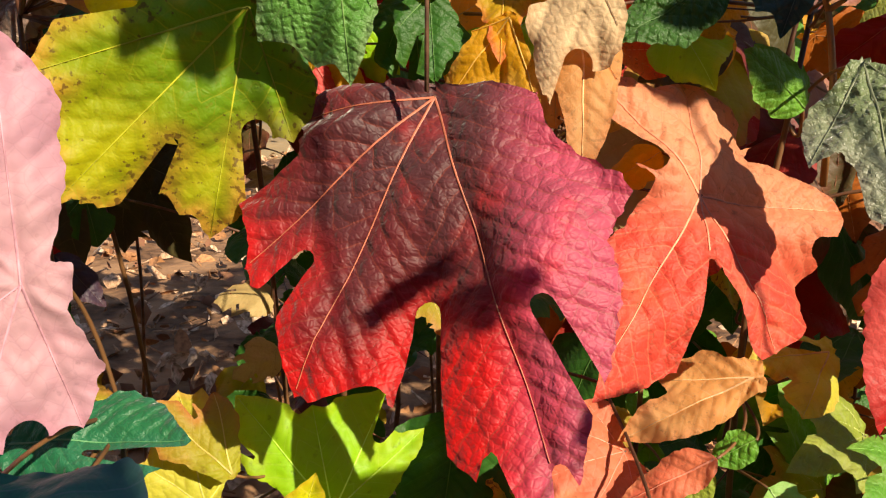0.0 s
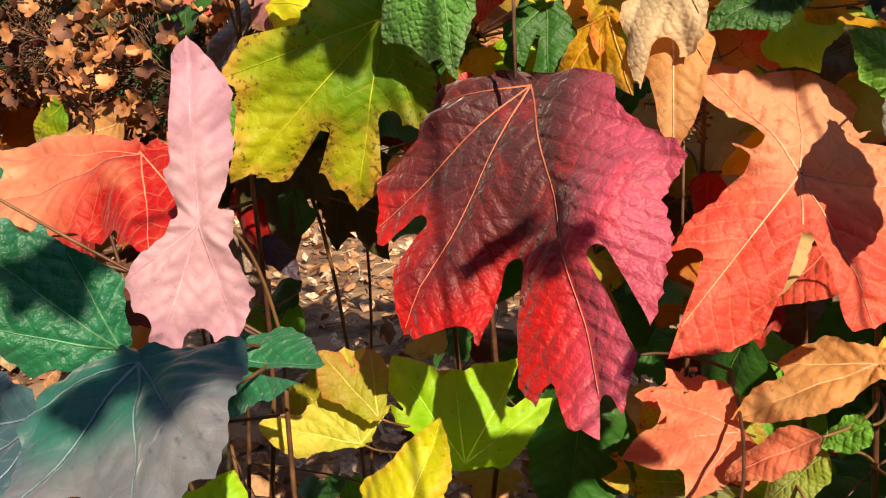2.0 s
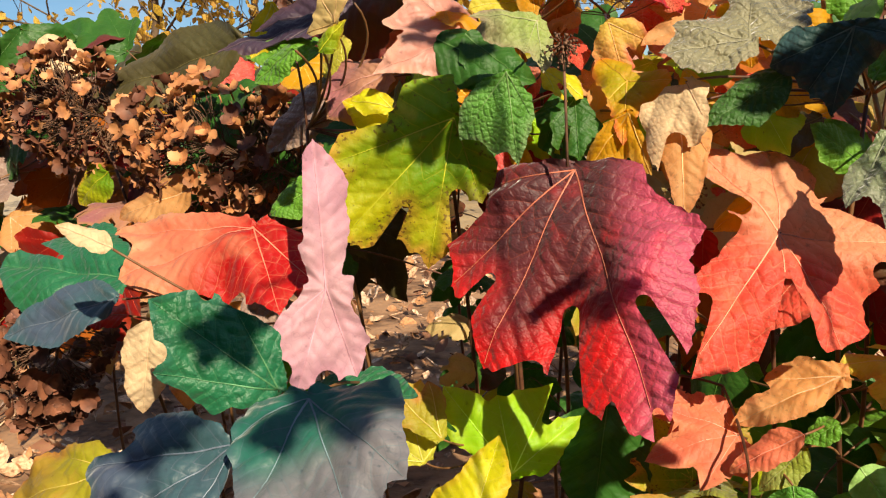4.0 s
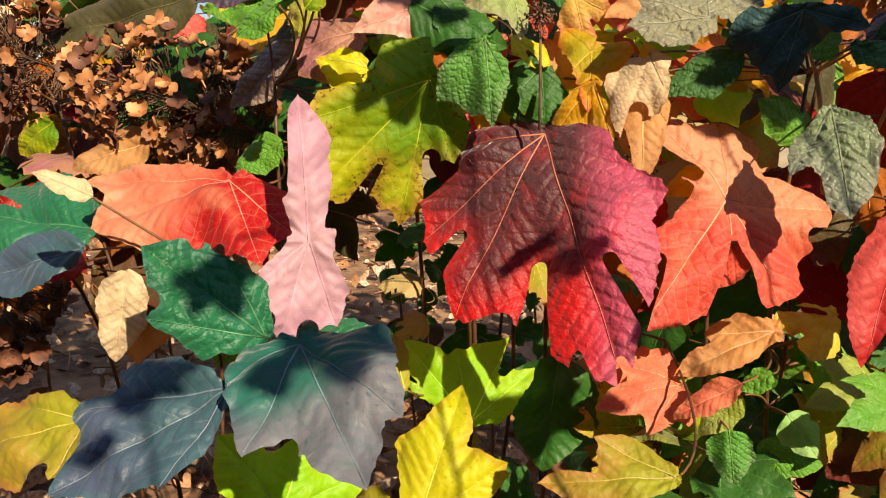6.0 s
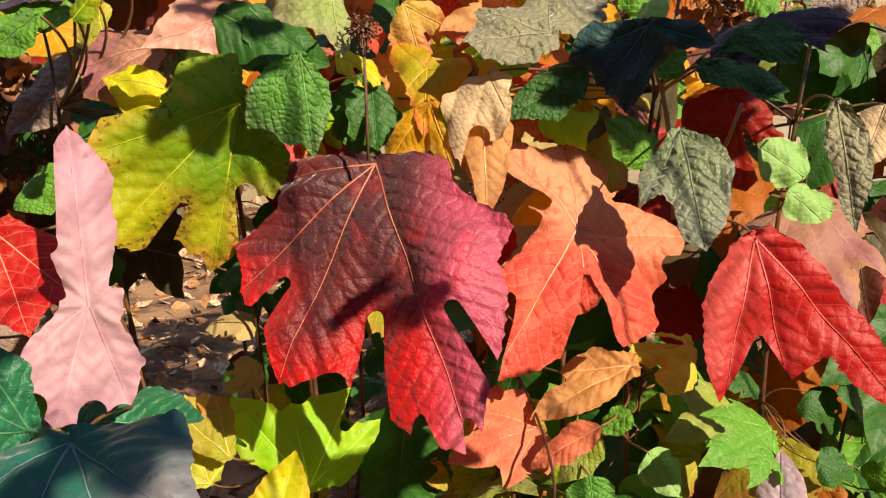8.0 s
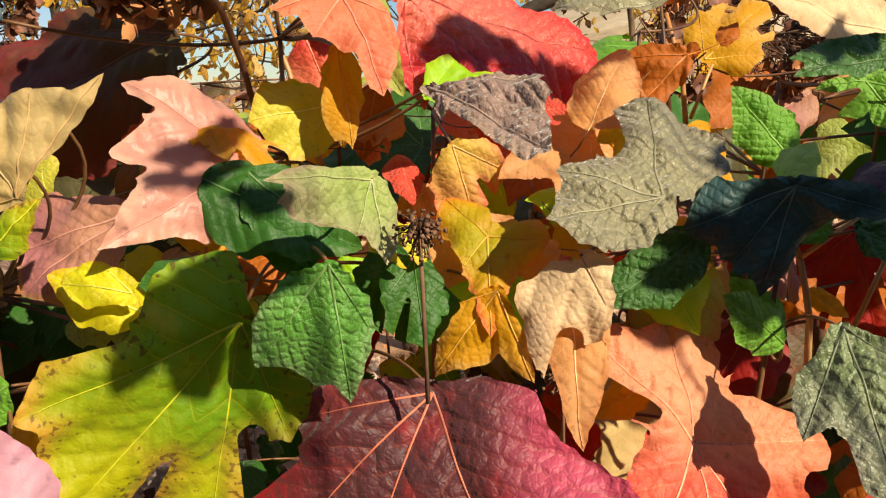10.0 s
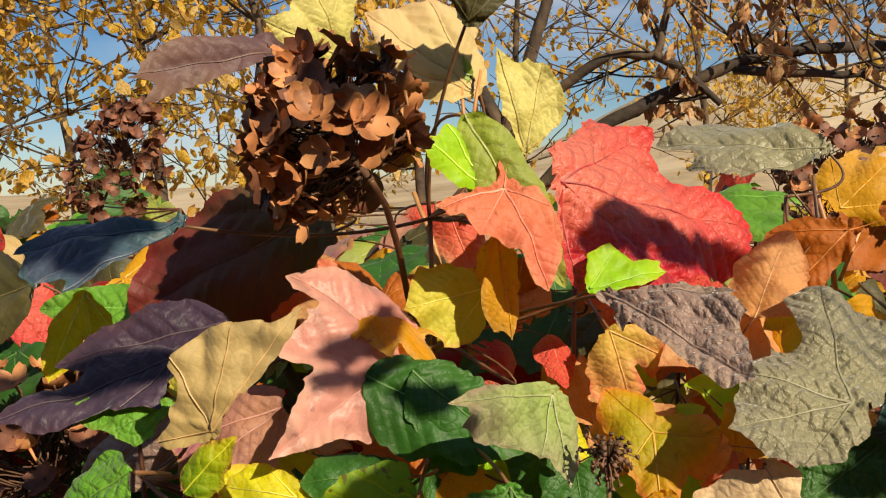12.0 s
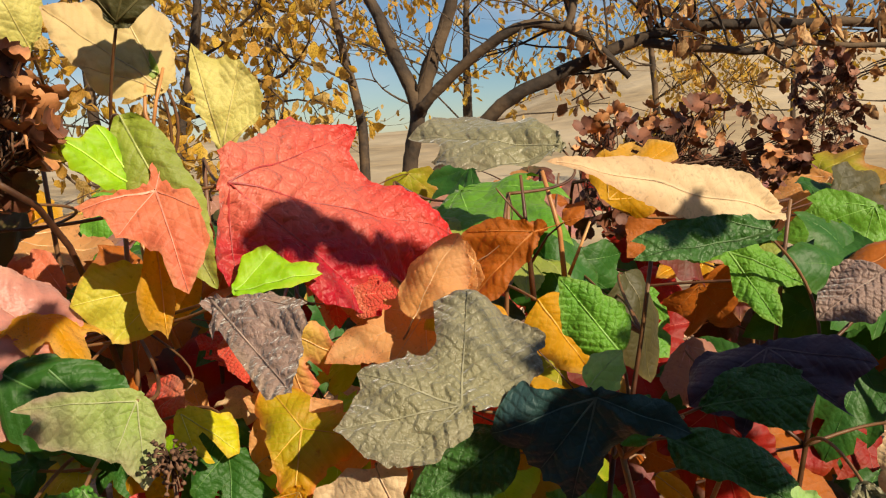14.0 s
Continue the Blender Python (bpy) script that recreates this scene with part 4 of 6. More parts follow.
leaf('broad cream leaf against the sky', CREAMYEL, (-0.103, 0.531, 1.073), (-0.565, -0.131, 0.815), (0.503, -0.837, 0.214), [(20, 0.070, 0.23, 0.011), (-14, 0.062, 0.35, 0.002), (41, 0.044, 0.31, 0.003), (9, 0.030, 0.51, 0.039), (-42, 0.017, 0.43, 0.023)], sinuses=[], bend=0.1, cup=0.08, rug=1.0)
leaf('pale yellow leaf upright', PALEYEL2, (-0.075, 0.550, 1.037), (0.115, 0.000, 0.993), (0.263, -0.964, -0.030), [(22, 0.059, 0.11, 0.009), (-8, 0.053, 0.30, 0.004), (8, 0.052, 0.25, 0.012), (-90, 0.023, 0.43, 0.026), (24, 0.021, 0.53, 0.017)], sinuses=[(7, 0.064, 0.0080, 0.52)], bend=0.1, cup=0.08, rug=1.0)
leaf('brown-orange leaf', RUST, (0.120, 0.558, 0.980), (0.786, 0.000, 0.618), (-0.283, -0.889, 0.360), [(-173, 0.074, 0.16, -0.001), (-191, 0.065, 0.27, -0.001), (140, 0.045, 0.19, -0.001), (-179, 0.020, 0.55, -0.001), (-65, 0.015, 0.60, 0.023)], sinuses=[], bend=0.1, cup=0.08, rug=1.0)
leaf('ochre leaf curling down', OCHRE, (0.121, 0.570, 0.934), (0.594, 0.075, -0.801), (0.346, -0.923, 0.169), [(0, 0.066, 0.34)], bend=0.10, cup=0.08, serr=1.0, rug=1.0, cut=0.80)
leaf('khaki leaf on a red stem', KHAKI, (-0.196, 0.330, 0.932), (0.617, 0.000, 0.787), (-0.142, -0.984, 0.111), [(3, 0.039, 0.10, 0.019), (94, 0.031, 0.60, 0.015), (142, 0.027, 0.17, 0.002), (65, 0.020, 0.60, 0.029), (170, 0.003, 0.30, 0.000)], sinuses=[(90, 0.026, 0.0074, 0.36)], bend=0.1, cup=0.08, rug=0.4, fold=0.1)
leaf('dark maroon leaf in shade', MAROON, (-0.202, 0.540, 1.006), (-0.914, -0.139, -0.382), (-0.021, -0.923, 0.384), [(0, 0.144, 0.32), (-34, 0.055, 0.35, 0.014)], bend=0.10, cup=0.08, serr=1.0, rug=1.0, cut=0.80)
leaf('purple leaf in shade', PURPLEDK, (-0.222, 0.420, 0.958), (-0.964, -0.226, -0.142), (0.118, -0.837, 0.534), [(0, 0.088, 0.20)], bend=0.10, cup=0.08, serr=1.0, rug=1.0, cut=0.80)
leaf('bright green leaf', GRASS, (-0.229, 0.330, 0.916), (-0.885, 0.000, -0.466), (-0.236, -0.862, 0.449), [(0, 0.043, 0.35)], bend=0.10, cup=0.08, serr=1.0, rug=1.0, cut=0.80)
leaf('small yellow-green leaf', YELGREEN, (-0.204, 0.320, 0.912), (0.697, 0.000, 0.717), (-0.213, -0.955, 0.207), [(0, 0.029, 0.30)], bend=0.10, cup=0.08, serr=1.0, rug=1.0, cut=0.80)
leaf('dark green shaded leaf', DKGREEN, (-0.132, 0.450, 0.911), (0.554, -0.207, -0.807), (0.277, -0.868, 0.413), [(0, 0.048, 0.40)], bend=0.10, cup=0.08, serr=1.0, rug=1.0, cut=0.80)
leaf('rust coloured leaf', RUST, (-0.079, 0.560, 0.970), (-0.244, -0.195, -0.950), (-0.056, -0.975, 0.215), [(0, 0.051, 0.30)], bend=0.10, cup=0.08, serr=1.0, rug=1.0, cut=0.80)
leaf('salmon dry leaf', SALMONRED, (-0.132, 0.600, 1.005), (0.347, 0.000, -0.938), (0.264, -0.959, 0.098), [(0, 0.062, 0.30)], bend=0.10, cup=0.08, serr=1.0, rug=1.0, cut=0.80)
leaf('orange leaf in sunlight', OCHRE, (-0.112, 0.580, 0.962), (-0.346, -0.201, -0.917), (-0.042, -0.972, 0.229), [(0, 0.050, 0.30)], bend=0.10, cup=0.08, serr=1.0, rug=1.0, cut=0.80)
leaf('large green leaf darkened as in shade', DKRUG, (0.265, 0.559, 0.975), (-0.950, -0.313, -0.011), (0.244, -0.760, 0.602), [(-4, 0.091, 0.12, -0.001), (4, 0.080, 0.10, 0.012), (-25, 0.032, 0.10, 0.003), (-51, 0.018, 0.35, 0.003), (143, 0.004, 0.30, 0.000)], sinuses=[], bend=0.1, cup=0.08, rug=1.0)
leaf('green wrinkled leaf', GRASS, (0.165, 0.500, 0.916), (-0.608, 0.000, 0.794), (0.072, -0.996, 0.055), [(0, 0.056, 0.32)], bend=0.10, cup=0.08, serr=1.0, rug=1.5, cut=0.80)
leaf('small mint green leaf', MINT, (0.141, 0.450, 0.912), (0.631, 0.000, 0.776), (-0.514, -0.749, 0.418), [(0, 0.026, 0.45)], bend=0.10, cup=0.08, serr=1.0, rug=1.0, cut=0.80)
leaf('ochre shaded leaf', OCHRE, (0.081, 0.560, 0.935), (-0.031, -0.230, -0.973), (-0.241, -0.943, 0.230), [(0, 0.044, 0.40), (34, 0.030, 0.40)], bend=0.10, cup=0.08, serr=1.0, rug=1.0, cut=0.80)
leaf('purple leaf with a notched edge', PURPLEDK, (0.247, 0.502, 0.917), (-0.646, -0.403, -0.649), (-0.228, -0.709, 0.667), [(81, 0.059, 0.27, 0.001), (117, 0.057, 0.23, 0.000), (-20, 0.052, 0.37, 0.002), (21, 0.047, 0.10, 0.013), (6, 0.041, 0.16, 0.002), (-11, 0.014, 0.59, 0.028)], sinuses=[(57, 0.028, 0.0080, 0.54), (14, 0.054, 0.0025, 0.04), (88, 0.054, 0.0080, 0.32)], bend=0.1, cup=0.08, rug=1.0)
leaf('bright green leaf with pointed lobes', GRASS, (0.252, 0.597, 0.959), (0.816, -0.361, -0.452), (-0.122, -0.871, 0.475), [(-30, 0.056, 0.16, 0.004), (8, 0.053, 0.17, 0.000), (-35, 0.042, 0.20, -0.001), (-146, 0.035, 0.15, 0.003), (6, 0.026, 0.41, -0.001)], sinuses=[(-73, 0.013, 0.0031, 0.41), (146, 0.073, 0.0018, 0.53)], bend=0.1, cup=0.08, rug=1.5)
leaf('purple-grey leaf', PURPLEGREY, (0.337, 0.560, 0.951), (-0.843, -0.194, -0.502), (-0.216, -0.733, 0.646), [(0, 0.052, 0.40)], bend=0.10, cup=0.08, serr=1.0, rug=1.5, cut=0.80)
leaf('small green serrated leaf', RUGREEN, (0.111, 0.440, 0.571), (0.133, -0.211, -0.969), (-0.023, -0.978, 0.209), [(0, 0.047, 0.42)], bend=0.10, cup=0.08, serr=1.0, rug=1.0, cut=0.80)
leaf('small green leaf', GRASS, (0.144, 0.450, 0.620), (-0.831, 0.000, -0.556), (-0.358, -0.764, 0.536), [(0, 0.031, 0.36)], bend=0.10, cup=0.08, serr=1.0, rug=1.0, cut=0.80)
leaf('small mint leaf', MINT, (0.161, 0.470, 0.577), (0.620, -0.222, -0.753), (0.152, -0.907, 0.393), [(0, 0.045, 0.40)], bend=0.10, cup=0.08, serr=1.0, rug=1.0, cut=0.80)
leaf('coral pink narrow leaf', CORAL, (0.117, 0.430, 0.617), (-0.847, 0.000, -0.531), (-0.344, -0.762, 0.548), [(0, 0.065, 0.20)], bend=0.10, cup=0.08, serr=1.0, rug=1.0, cut=0.80)
leaf('olive narrow leaf', OLIVEG, (0.122, 0.460, 0.595), (-0.688, -0.192, -0.700), (-0.295, -0.807, 0.511), [(0, 0.052, 0.28)], bend=0.10, cup=0.08, serr=1.0, rug=1.0, cut=0.80)
leaf('olive and brown three-lobed leaf', OLIVEBR, (0.059, 0.280, 0.603), (-0.990, -0.142, 0.013), (0.106, -0.669, 0.736), [(3, 0.087, 0.15, 0.004), (-27, 0.059, 0.20, 0.000), (22, 0.052, 0.12, -0.002), (-81, 0.028, 0.60, 0.028), (-20, 0.022, 0.13, 0.029)], sinuses=[(-7, 0.054, 0.0039, 0.04)], bend=0.1, cup=0.08, rug=1.0)
leaf('lime leaf below the blue one', LIME, (-0.234, 0.300, 0.532), (-0.546, -0.126, 0.828), (0.691, -0.627, 0.360), [(0, 0.079, 0.28), (-55, 0.062, 0.28), (-109, 0.079, 0.24)], bend=0.10, cup=0.08, serr=1.0, rug=1.0, cut=0.80)
leaf('teal and green leaf', TEAL, (-0.418, 0.360, 0.740), (-0.995, 0.000, 0.096), (0.066, -0.723, 0.687), [(0, 0.155, 0.25), (-17, 0.126, 0.25)], bend=0.10, cup=0.08, serr=1.0, rug=1.0, cut=0.80)
leaf('blue leaf in cool shade', SLATE, (-0.416, 0.340, 0.727), (-0.963, -0.153, -0.221), (0.005, -0.834, 0.552), [(0, 0.131, 0.20)], bend=0.10, cup=0.08, serr=1.0, rug=1.0, cut=0.80)
leaf('small red leaf', RED2, (-0.464, 0.400, 0.696), (-0.999, 0.000, -0.034), (-0.023, -0.741, 0.671), [(0, 0.064, 0.22)], bend=0.10, cup=0.08, serr=1.0, rug=1.0, cut=0.80)
leaf('olive yellow leaf at the bottom', OLIVEBR, (-0.405, 0.300, 0.594), (-0.948, -0.174, -0.266), (-0.043, -0.760, 0.649), [(0, 0.115, 0.30), (-25, 0.054, 0.30, 0.000), (59, 0.052, 0.30, 0.000)], bend=0.10, cup=0.08, serr=1.0, rug=1.0, cut=0.80)
leaf('dark olive leaf', DKOLIVE, (-0.448, 0.620, 0.957), (-0.977, -0.089, -0.194), (0.016, -0.938, 0.348), [(0, 0.225, 0.20)], bend=0.10, cup=0.08, serr=1.0, rug=1.0, cut=0.80)
leaf('glossy green leaf', GRASS, (-0.344, 0.600, 0.938), (-0.998, 0.000, 0.057), (0.026, -0.894, 0.447), [(0, 0.101, 0.20)], bend=0.10, cup=0.08, serr=1.0, rug=1.0, cut=0.80)
leaf('magenta leaf', CRIMSON, (-0.581, 0.720, 0.954), (0.797, -0.198, -0.571), (0.244, -0.758, 0.604), [(0, 0.101, 0.40)], bend=0.10, cup=0.08, serr=1.0, rug=1.0, cut=0.80)
leaf('magenta leaf', CRIMSON, (-0.884, 0.720, 0.934), (0.917, -0.160, -0.365), (0.161, -0.687, 0.708), [(0, 0.125, 0.35)], bend=0.10, cup=0.08, serr=1.0, rug=1.0, cut=0.80)
leaf('beige dry leaf', CREAM, (-0.818, 0.700, 0.996), (0.663, -0.000, -0.749), (0.536, -0.698, 0.475), [(0, 0.081, 0.40)], bend=0.10, cup=0.08, serr=1.0, rug=1.0, cut=0.80)
leaf('purple-grey leaf', PURPLEGREY, (-0.286, 0.500, 0.895), (-0.754, -0.222, -0.619), (0.102, -0.970, 0.223), [(0, 0.090, 0.26)], bend=0.10, cup=0.08, serr=1.0, rug=1.0, cut=0.80)
leaf('mauve brown leaf behind the yellow one', MAUVE, (-0.210, 0.453, 0.905), (-0.775, -0.366, -0.515), (0.035, -0.839, 0.543), [(0, 0.067, 0.34, -0.001), (-22, 0.063, 0.43, -0.000), (47, 0.043, 0.10, -0.000), (30, 0.029, 0.31, -0.000), (-99, 0.013, 0.31, -0.001)], sinuses=[(160, 0.009, 0.0075, 0.58)], bend=0.1, cup=0.08, rug=1.0)
leaf('green leaf', GRASS, (-0.290, 0.460, 0.808), (-0.873, -0.184, -0.452), (0.015, -0.936, 0.352), [(0, 0.054, 0.35)], bend=0.10, cup=0.08, serr=1.0, rug=1.0, cut=0.80)
leaf('orange leaf', OCHRE, (-0.249, 0.420, 0.808), (-0.154, -0.232, -0.960), (0.300, -0.937, 0.178), [(0, 0.043, 0.36)], bend=0.10, cup=0.08, serr=1.0, rug=1.0, cut=0.80)
leaf('yellow-green small leaf', YELGREEN, (-0.645, 0.600, 0.818), (-0.832, 0.000, -0.555), (-0.079, -0.990, 0.118), [(0, 0.070, 0.40)], bend=0.10, cup=0.08, serr=1.0, rug=1.0, cut=0.80)
leaf('striped peach dry leaf', PEACH, (-0.449, 0.500, 0.805), (-0.937, -0.210, -0.280), (0.076, -0.903, 0.422), [(0, 0.095, 0.25)], bend=0.10, cup=0.08, serr=1.0, rug=1.0, cut=0.80)
leaf('lavender dry leaf', LAVENDER, (0.255, 0.421, 0.518), (0.010, 0.198, 0.980), (-0.205, -0.959, 0.196), [(0, 0.081, 0.18, -0.002), (-4, 0.071, 0.18, 0.000), (-18, 0.045, 0.30, 0.001), (-69, 0.026, 0.27, 0.001), (58, 0.018, 0.56, 0.001)], sinuses=[(112, 0.285, 0.0010, 0.27)], bend=0.1, cup=0.08, rug=1.0)
leaf('dark maroon dead leaf', MAROON, (0.268, 0.520, 0.551), (-0.805, -0.253, -0.536), (-0.232, -0.699, 0.677), [(0, 0.079, 0.40)], bend=0.10, cup=0.30, serr=1.0, rug=1.0, cut=0.80)
leaf('grey curled leaf', GREYGREEN, (0.283, 0.457, 0.856), (0.095, -0.325, -0.941), (-0.289, -0.914, 0.286), [(0, 0.081, 0.10, 0.014), (8, 0.067, 0.17, 0.004), (2, 0.052, 0.21, 0.001), (-15, 0.035, 0.13, 0.004), (33, 0.029, 0.11, 0.001)], sinuses=[], bend=0.1, cup=0.25, rug=1.0)
leaf('cream leaf', CREAM, (0.361, 0.550, 0.850), (-0.350, -0.173, -0.921), (-0.412, -0.855, 0.317), [(0, 0.058, 0.35)], bend=0.10, cup=0.08, serr=1.0, rug=1.0, cut=0.80)
leaf('small mint leaf', MINT, (0.279, 0.500, 0.797), (-0.797, 0.000, 0.605), (0.163, -0.963, 0.214), [(0, 0.045, 0.45)], bend=0.10, cup=0.08, serr=1.0, rug=1.0, cut=0.80)
leaf('small mint leaf', MINT, (0.268, 0.500, 0.786), (0.793, 0.000, -0.610), (0.176, -0.957, 0.229), [(0, 0.040, 0.40)], bend=0.10, cup=0.08, serr=1.0, rug=1.0, cut=0.80)
leaf('cream dead leaf catching the sun', CREAM, (0.036, 0.620, 0.865), (0.237, 0.000, -0.971), (0.100, -0.995, 0.024), [(0, 0.064, 0.30)], bend=0.10, cup=0.30, serr=1.0, rug=1.0, cut=0.80)
leaf('ochre leaf', OCHRE, (0.149, 0.620, 0.849), (-0.956, -0.247, -0.160), (0.132, -0.845, 0.519), [(0, 0.081, 0.34)], bend=0.10, cup=0.08, serr=1.0, rug=1.0, cut=0.80)
leaf('deep red leaf in shade', DEEPRED, (0.233, 0.560, 0.862), (0.232, -0.115, -0.966), (-0.169, -0.983, 0.076), [(0, 0.087, 0.36), (-63, 0.046, 0.30), (31, 0.052, 0.30)], bend=0.10, cup=0.08, serr=1.0, rug=1.0, cut=0.80)
leaf('deep red leaf', DEEPRED, (-0.117, 0.550, 0.833), (0.331, -0.480, -0.812), (0.259, -0.781, 0.568), [(0, 0.062, 0.40)], bend=0.10, cup=0.08, serr=1.0, rug=1.0, cut=0.80)
leaf('dark green shaded leaf with lit patches', DKGREEN, (-0.068, 0.500, 0.878), (0.107, -0.324, -0.940), (0.246, -0.907, 0.341), [(0, 0.062, 0.40), (-25, 0.042, 0.35)], bend=0.10, cup=0.08, serr=1.0, rug=1.0, cut=0.80)
leaf('dark green leaf', DKGREEN, (-0.160, 0.440, 0.923), (0.921, -0.113, -0.374), (0.140, -0.798, 0.587), [(0, 0.089, 0.30)], bend=0.10, cup=0.08, serr=1.0, rug=1.0, cut=0.80)
leaf('wrinkled green leaf darkened as in shade', DKRUG, (0.204, 0.475, 0.893), (0.980, -0.111, 0.164), (-0.183, -0.822, 0.539), [(16, 0.053, 0.15, 0.006), (2, 0.045, 0.32, 0.016), (-24, 0.042, 0.10, 0.014), (29, 0.035, 0.19, 0.003), (63, 0.018, 0.46, 0.014)], sinuses=[], bend=0.1, cup=0.08, rug=1.5)
leaf('wrinkled green leaf', DKRUG, (0.184, 0.454, 0.884), (0.968, -0.227, -0.103), (-0.141, -0.839, 0.525), [(-10, 0.065, 0.17, -0.001), (-24, 0.052, 0.10, 0.015), (-11, 0.030, 0.36, 0.004), (-38, 0.028, 0.16, 0.002), (-60, 0.018, 0.33, 0.002)], sinuses=[], bend=0.1, cup=0.08, rug=1.5)
leaf('small wrinkled green leaf', DKRUG, (0.103, 0.460, 0.882), (-0.832, -0.292, -0.471), (-0.022, -0.832, 0.555), [(0, 0.068, 0.30)], bend=0.10, cup=0.08, serr=1.0, rug=1.5, cut=0.80)
leaf('mint green leaf', MINT, (0.290, 0.520, 0.795), (-0.739, 0.000, 0.673), (0.194, -0.957, 0.214), [(0, 0.046, 0.40)], bend=0.10, cup=0.08, serr=1.0, rug=1.0, cut=0.80)
leaf('mint green leaf', MINT, (0.313, 0.520, 0.766), (-0.929, 0.000, 0.369), (0.203, -0.836, 0.510), [(0, 0.035, 0.40)], bend=0.10, cup=0.08, serr=1.0, rug=1.0, cut=0.80)
leaf('small upright green leaf', RUGREEN, (0.161, 0.470, 0.874), (0.455, 0.000, 0.891), (-0.396, -0.896, 0.202), [(0, 0.031, 0.36)], bend=0.10, cup=0.08, serr=1.0, rug=1.0, cut=0.80)
leaf('orange leaf tip', OCHRE, (0.191, 0.530, 0.830), (0.795, -0.329, -0.509), (-0.051, -0.873, 0.485), [(0, 0.030, 0.25)], bend=0.10, cup=0.08, serr=1.0, rug=1.0, cut=0.80)
leaf('scorched dark red leaf', DEEPRED, (0.044, 0.500, 0.761), (-0.039, 0.000, -0.999), (-0.115, -0.993, 0.005), [(0, 0.036, 0.35)], bend=0.10, cup=0.30, serr=1.0, rug=1.0, cut=0.80)
leaf('yellow ochre leaf behind the coral one', OCHRE, (0.084, 0.500, 0.783), (-0.843, 0.000, -0.538), (-0.288, -0.845, 0.451), [(0, 0.041, 0.32)], bend=0.10, cup=0.08, serr=1.0, rug=1.0, cut=0.80)
leaf('ochre speckled leaf', OCHRE, (-0.018, 0.500, 0.864), (-0.513, -0.368, -0.776), (0.029, -0.910, 0.413), [(0, 0.054, 0.30), (53, 0.049, 0.25)], bend=0.10, cup=0.08, serr=1.0, rug=1.0, cut=0.80)
leaf('peach leaf', PEACH, (0.018, 0.550, 0.870), (0.031, -0.363, -0.931), (-0.029, -0.931, 0.363), [(0, 0.083, 0.24)], bend=0.10, cup=0.08, serr=1.0, rug=1.0, cut=0.80)
leaf('peach and cream leaf', PEACH, (0.042, 0.600, 0.868), (0.401, -0.396, -0.826), (-0.058, -0.911, 0.409), [(0, 0.051, 0.40)], bend=0.10, cup=0.08, serr=1.0, rug=1.0, cut=0.80)
leaf('dark green leaf', DKGREEN, (-0.055, 0.470, 0.872), (0.116, -0.400, -0.909), (0.106, -0.905, 0.412), [(0, 0.050, 0.40), (-42, 0.028, 0.35)], bend=0.10, cup=0.08, serr=1.0, rug=1.0, cut=0.80)
leaf('red leaf behind', RED2, (-0.129, 0.500, 0.830), (0.559, 0.000, -0.829), (0.385, -0.886, 0.259), [(0, 0.025, 0.40)], bend=0.10, cup=0.08, serr=1.0, rug=1.0, cut=0.80)
leaf('dark purple leaf', PURPLEDK, (-0.315, 0.500, 0.703), (0.705, 0.000, -0.709), (0.520, -0.679, 0.518), [(0, 0.049, 0.25)], bend=0.10, cup=0.08, serr=1.0, rug=1.0, cut=0.80)
leaf('dark green leaf', DKGREEN, (-0.317, 0.550, 0.735), (0.163, 0.000, -0.987), (0.565, -0.820, 0.093), [(0, 0.041, 0.35), (-51, 0.018, 0.35)], bend=0.10, cup=0.08, serr=1.0, rug=1.0, cut=0.80)
leaf('olive leaf', OLIVEBR, (-0.168, 0.420, 0.593), (-0.709, 0.000, 0.705), (0.533, -0.655, 0.535), [(0, 0.065, 0.24), (-35, 0.052, 0.20)], bend=0.10, cup=0.08, serr=1.0, rug=1.0, cut=0.80)
leaf('green wrinkled leaf at the bottom', TEAL, (-0.241, 0.330, 0.656), (0.986, -0.055, 0.158), (-0.155, -0.651, 0.743), [(0, 0.091, 0.26), (-20, 0.065, 0.30)], bend=0.10, cup=0.08, serr=1.0, rug=1.0, cut=0.80)
leaf('brown dead leaf', RUST, (0.109, 0.620, 0.849), (-0.759, -0.510, -0.404), (0.153, -0.744, 0.651), [(0, 0.039, 0.40)], bend=0.10, cup=0.08, serr=1.0, rug=1.0, cut=0.80)
leaf('olive shaded leaf', DKOLIVE, (0.141, 0.600, 0.846), (-0.899, -0.285, -0.332), (0.054, -0.826, 0.561), [(0, 0.070, 0.30)], bend=0.10, cup=0.08, serr=1.0, rug=1.0, cut=0.80)
leaf('green leaf in half shade', GRASS, (0.163, 0.500, 0.811), (-0.629, 0.000, 0.777), (0.095, -0.992, 0.077), [(0, 0.047, 0.32)], bend=0.10, cup=0.08, serr=1.0, rug=1.0, cut=0.80)
leaf('small curled yellow leaf', YELLOW, (-0.188, 0.420, 0.858), (-0.888, 0.000, 0.460), (0.316, -0.726, 0.611), [(0, 0.057, 0.30)], bend=0.10, cup=0.25, serr=1.0, rug=1.0, cut=0.80)
leaf('small yellow-green leaf', YELLOW, (-0.077, 0.460, 0.896), (0.835, 0.000, -0.551), (0.389, -0.709, 0.589), [(0, 0.038, 0.36), (-37, 0.022, 0.30)], bend=0.10, cup=0.08, serr=1.0, rug=1.0, cut=0.80)
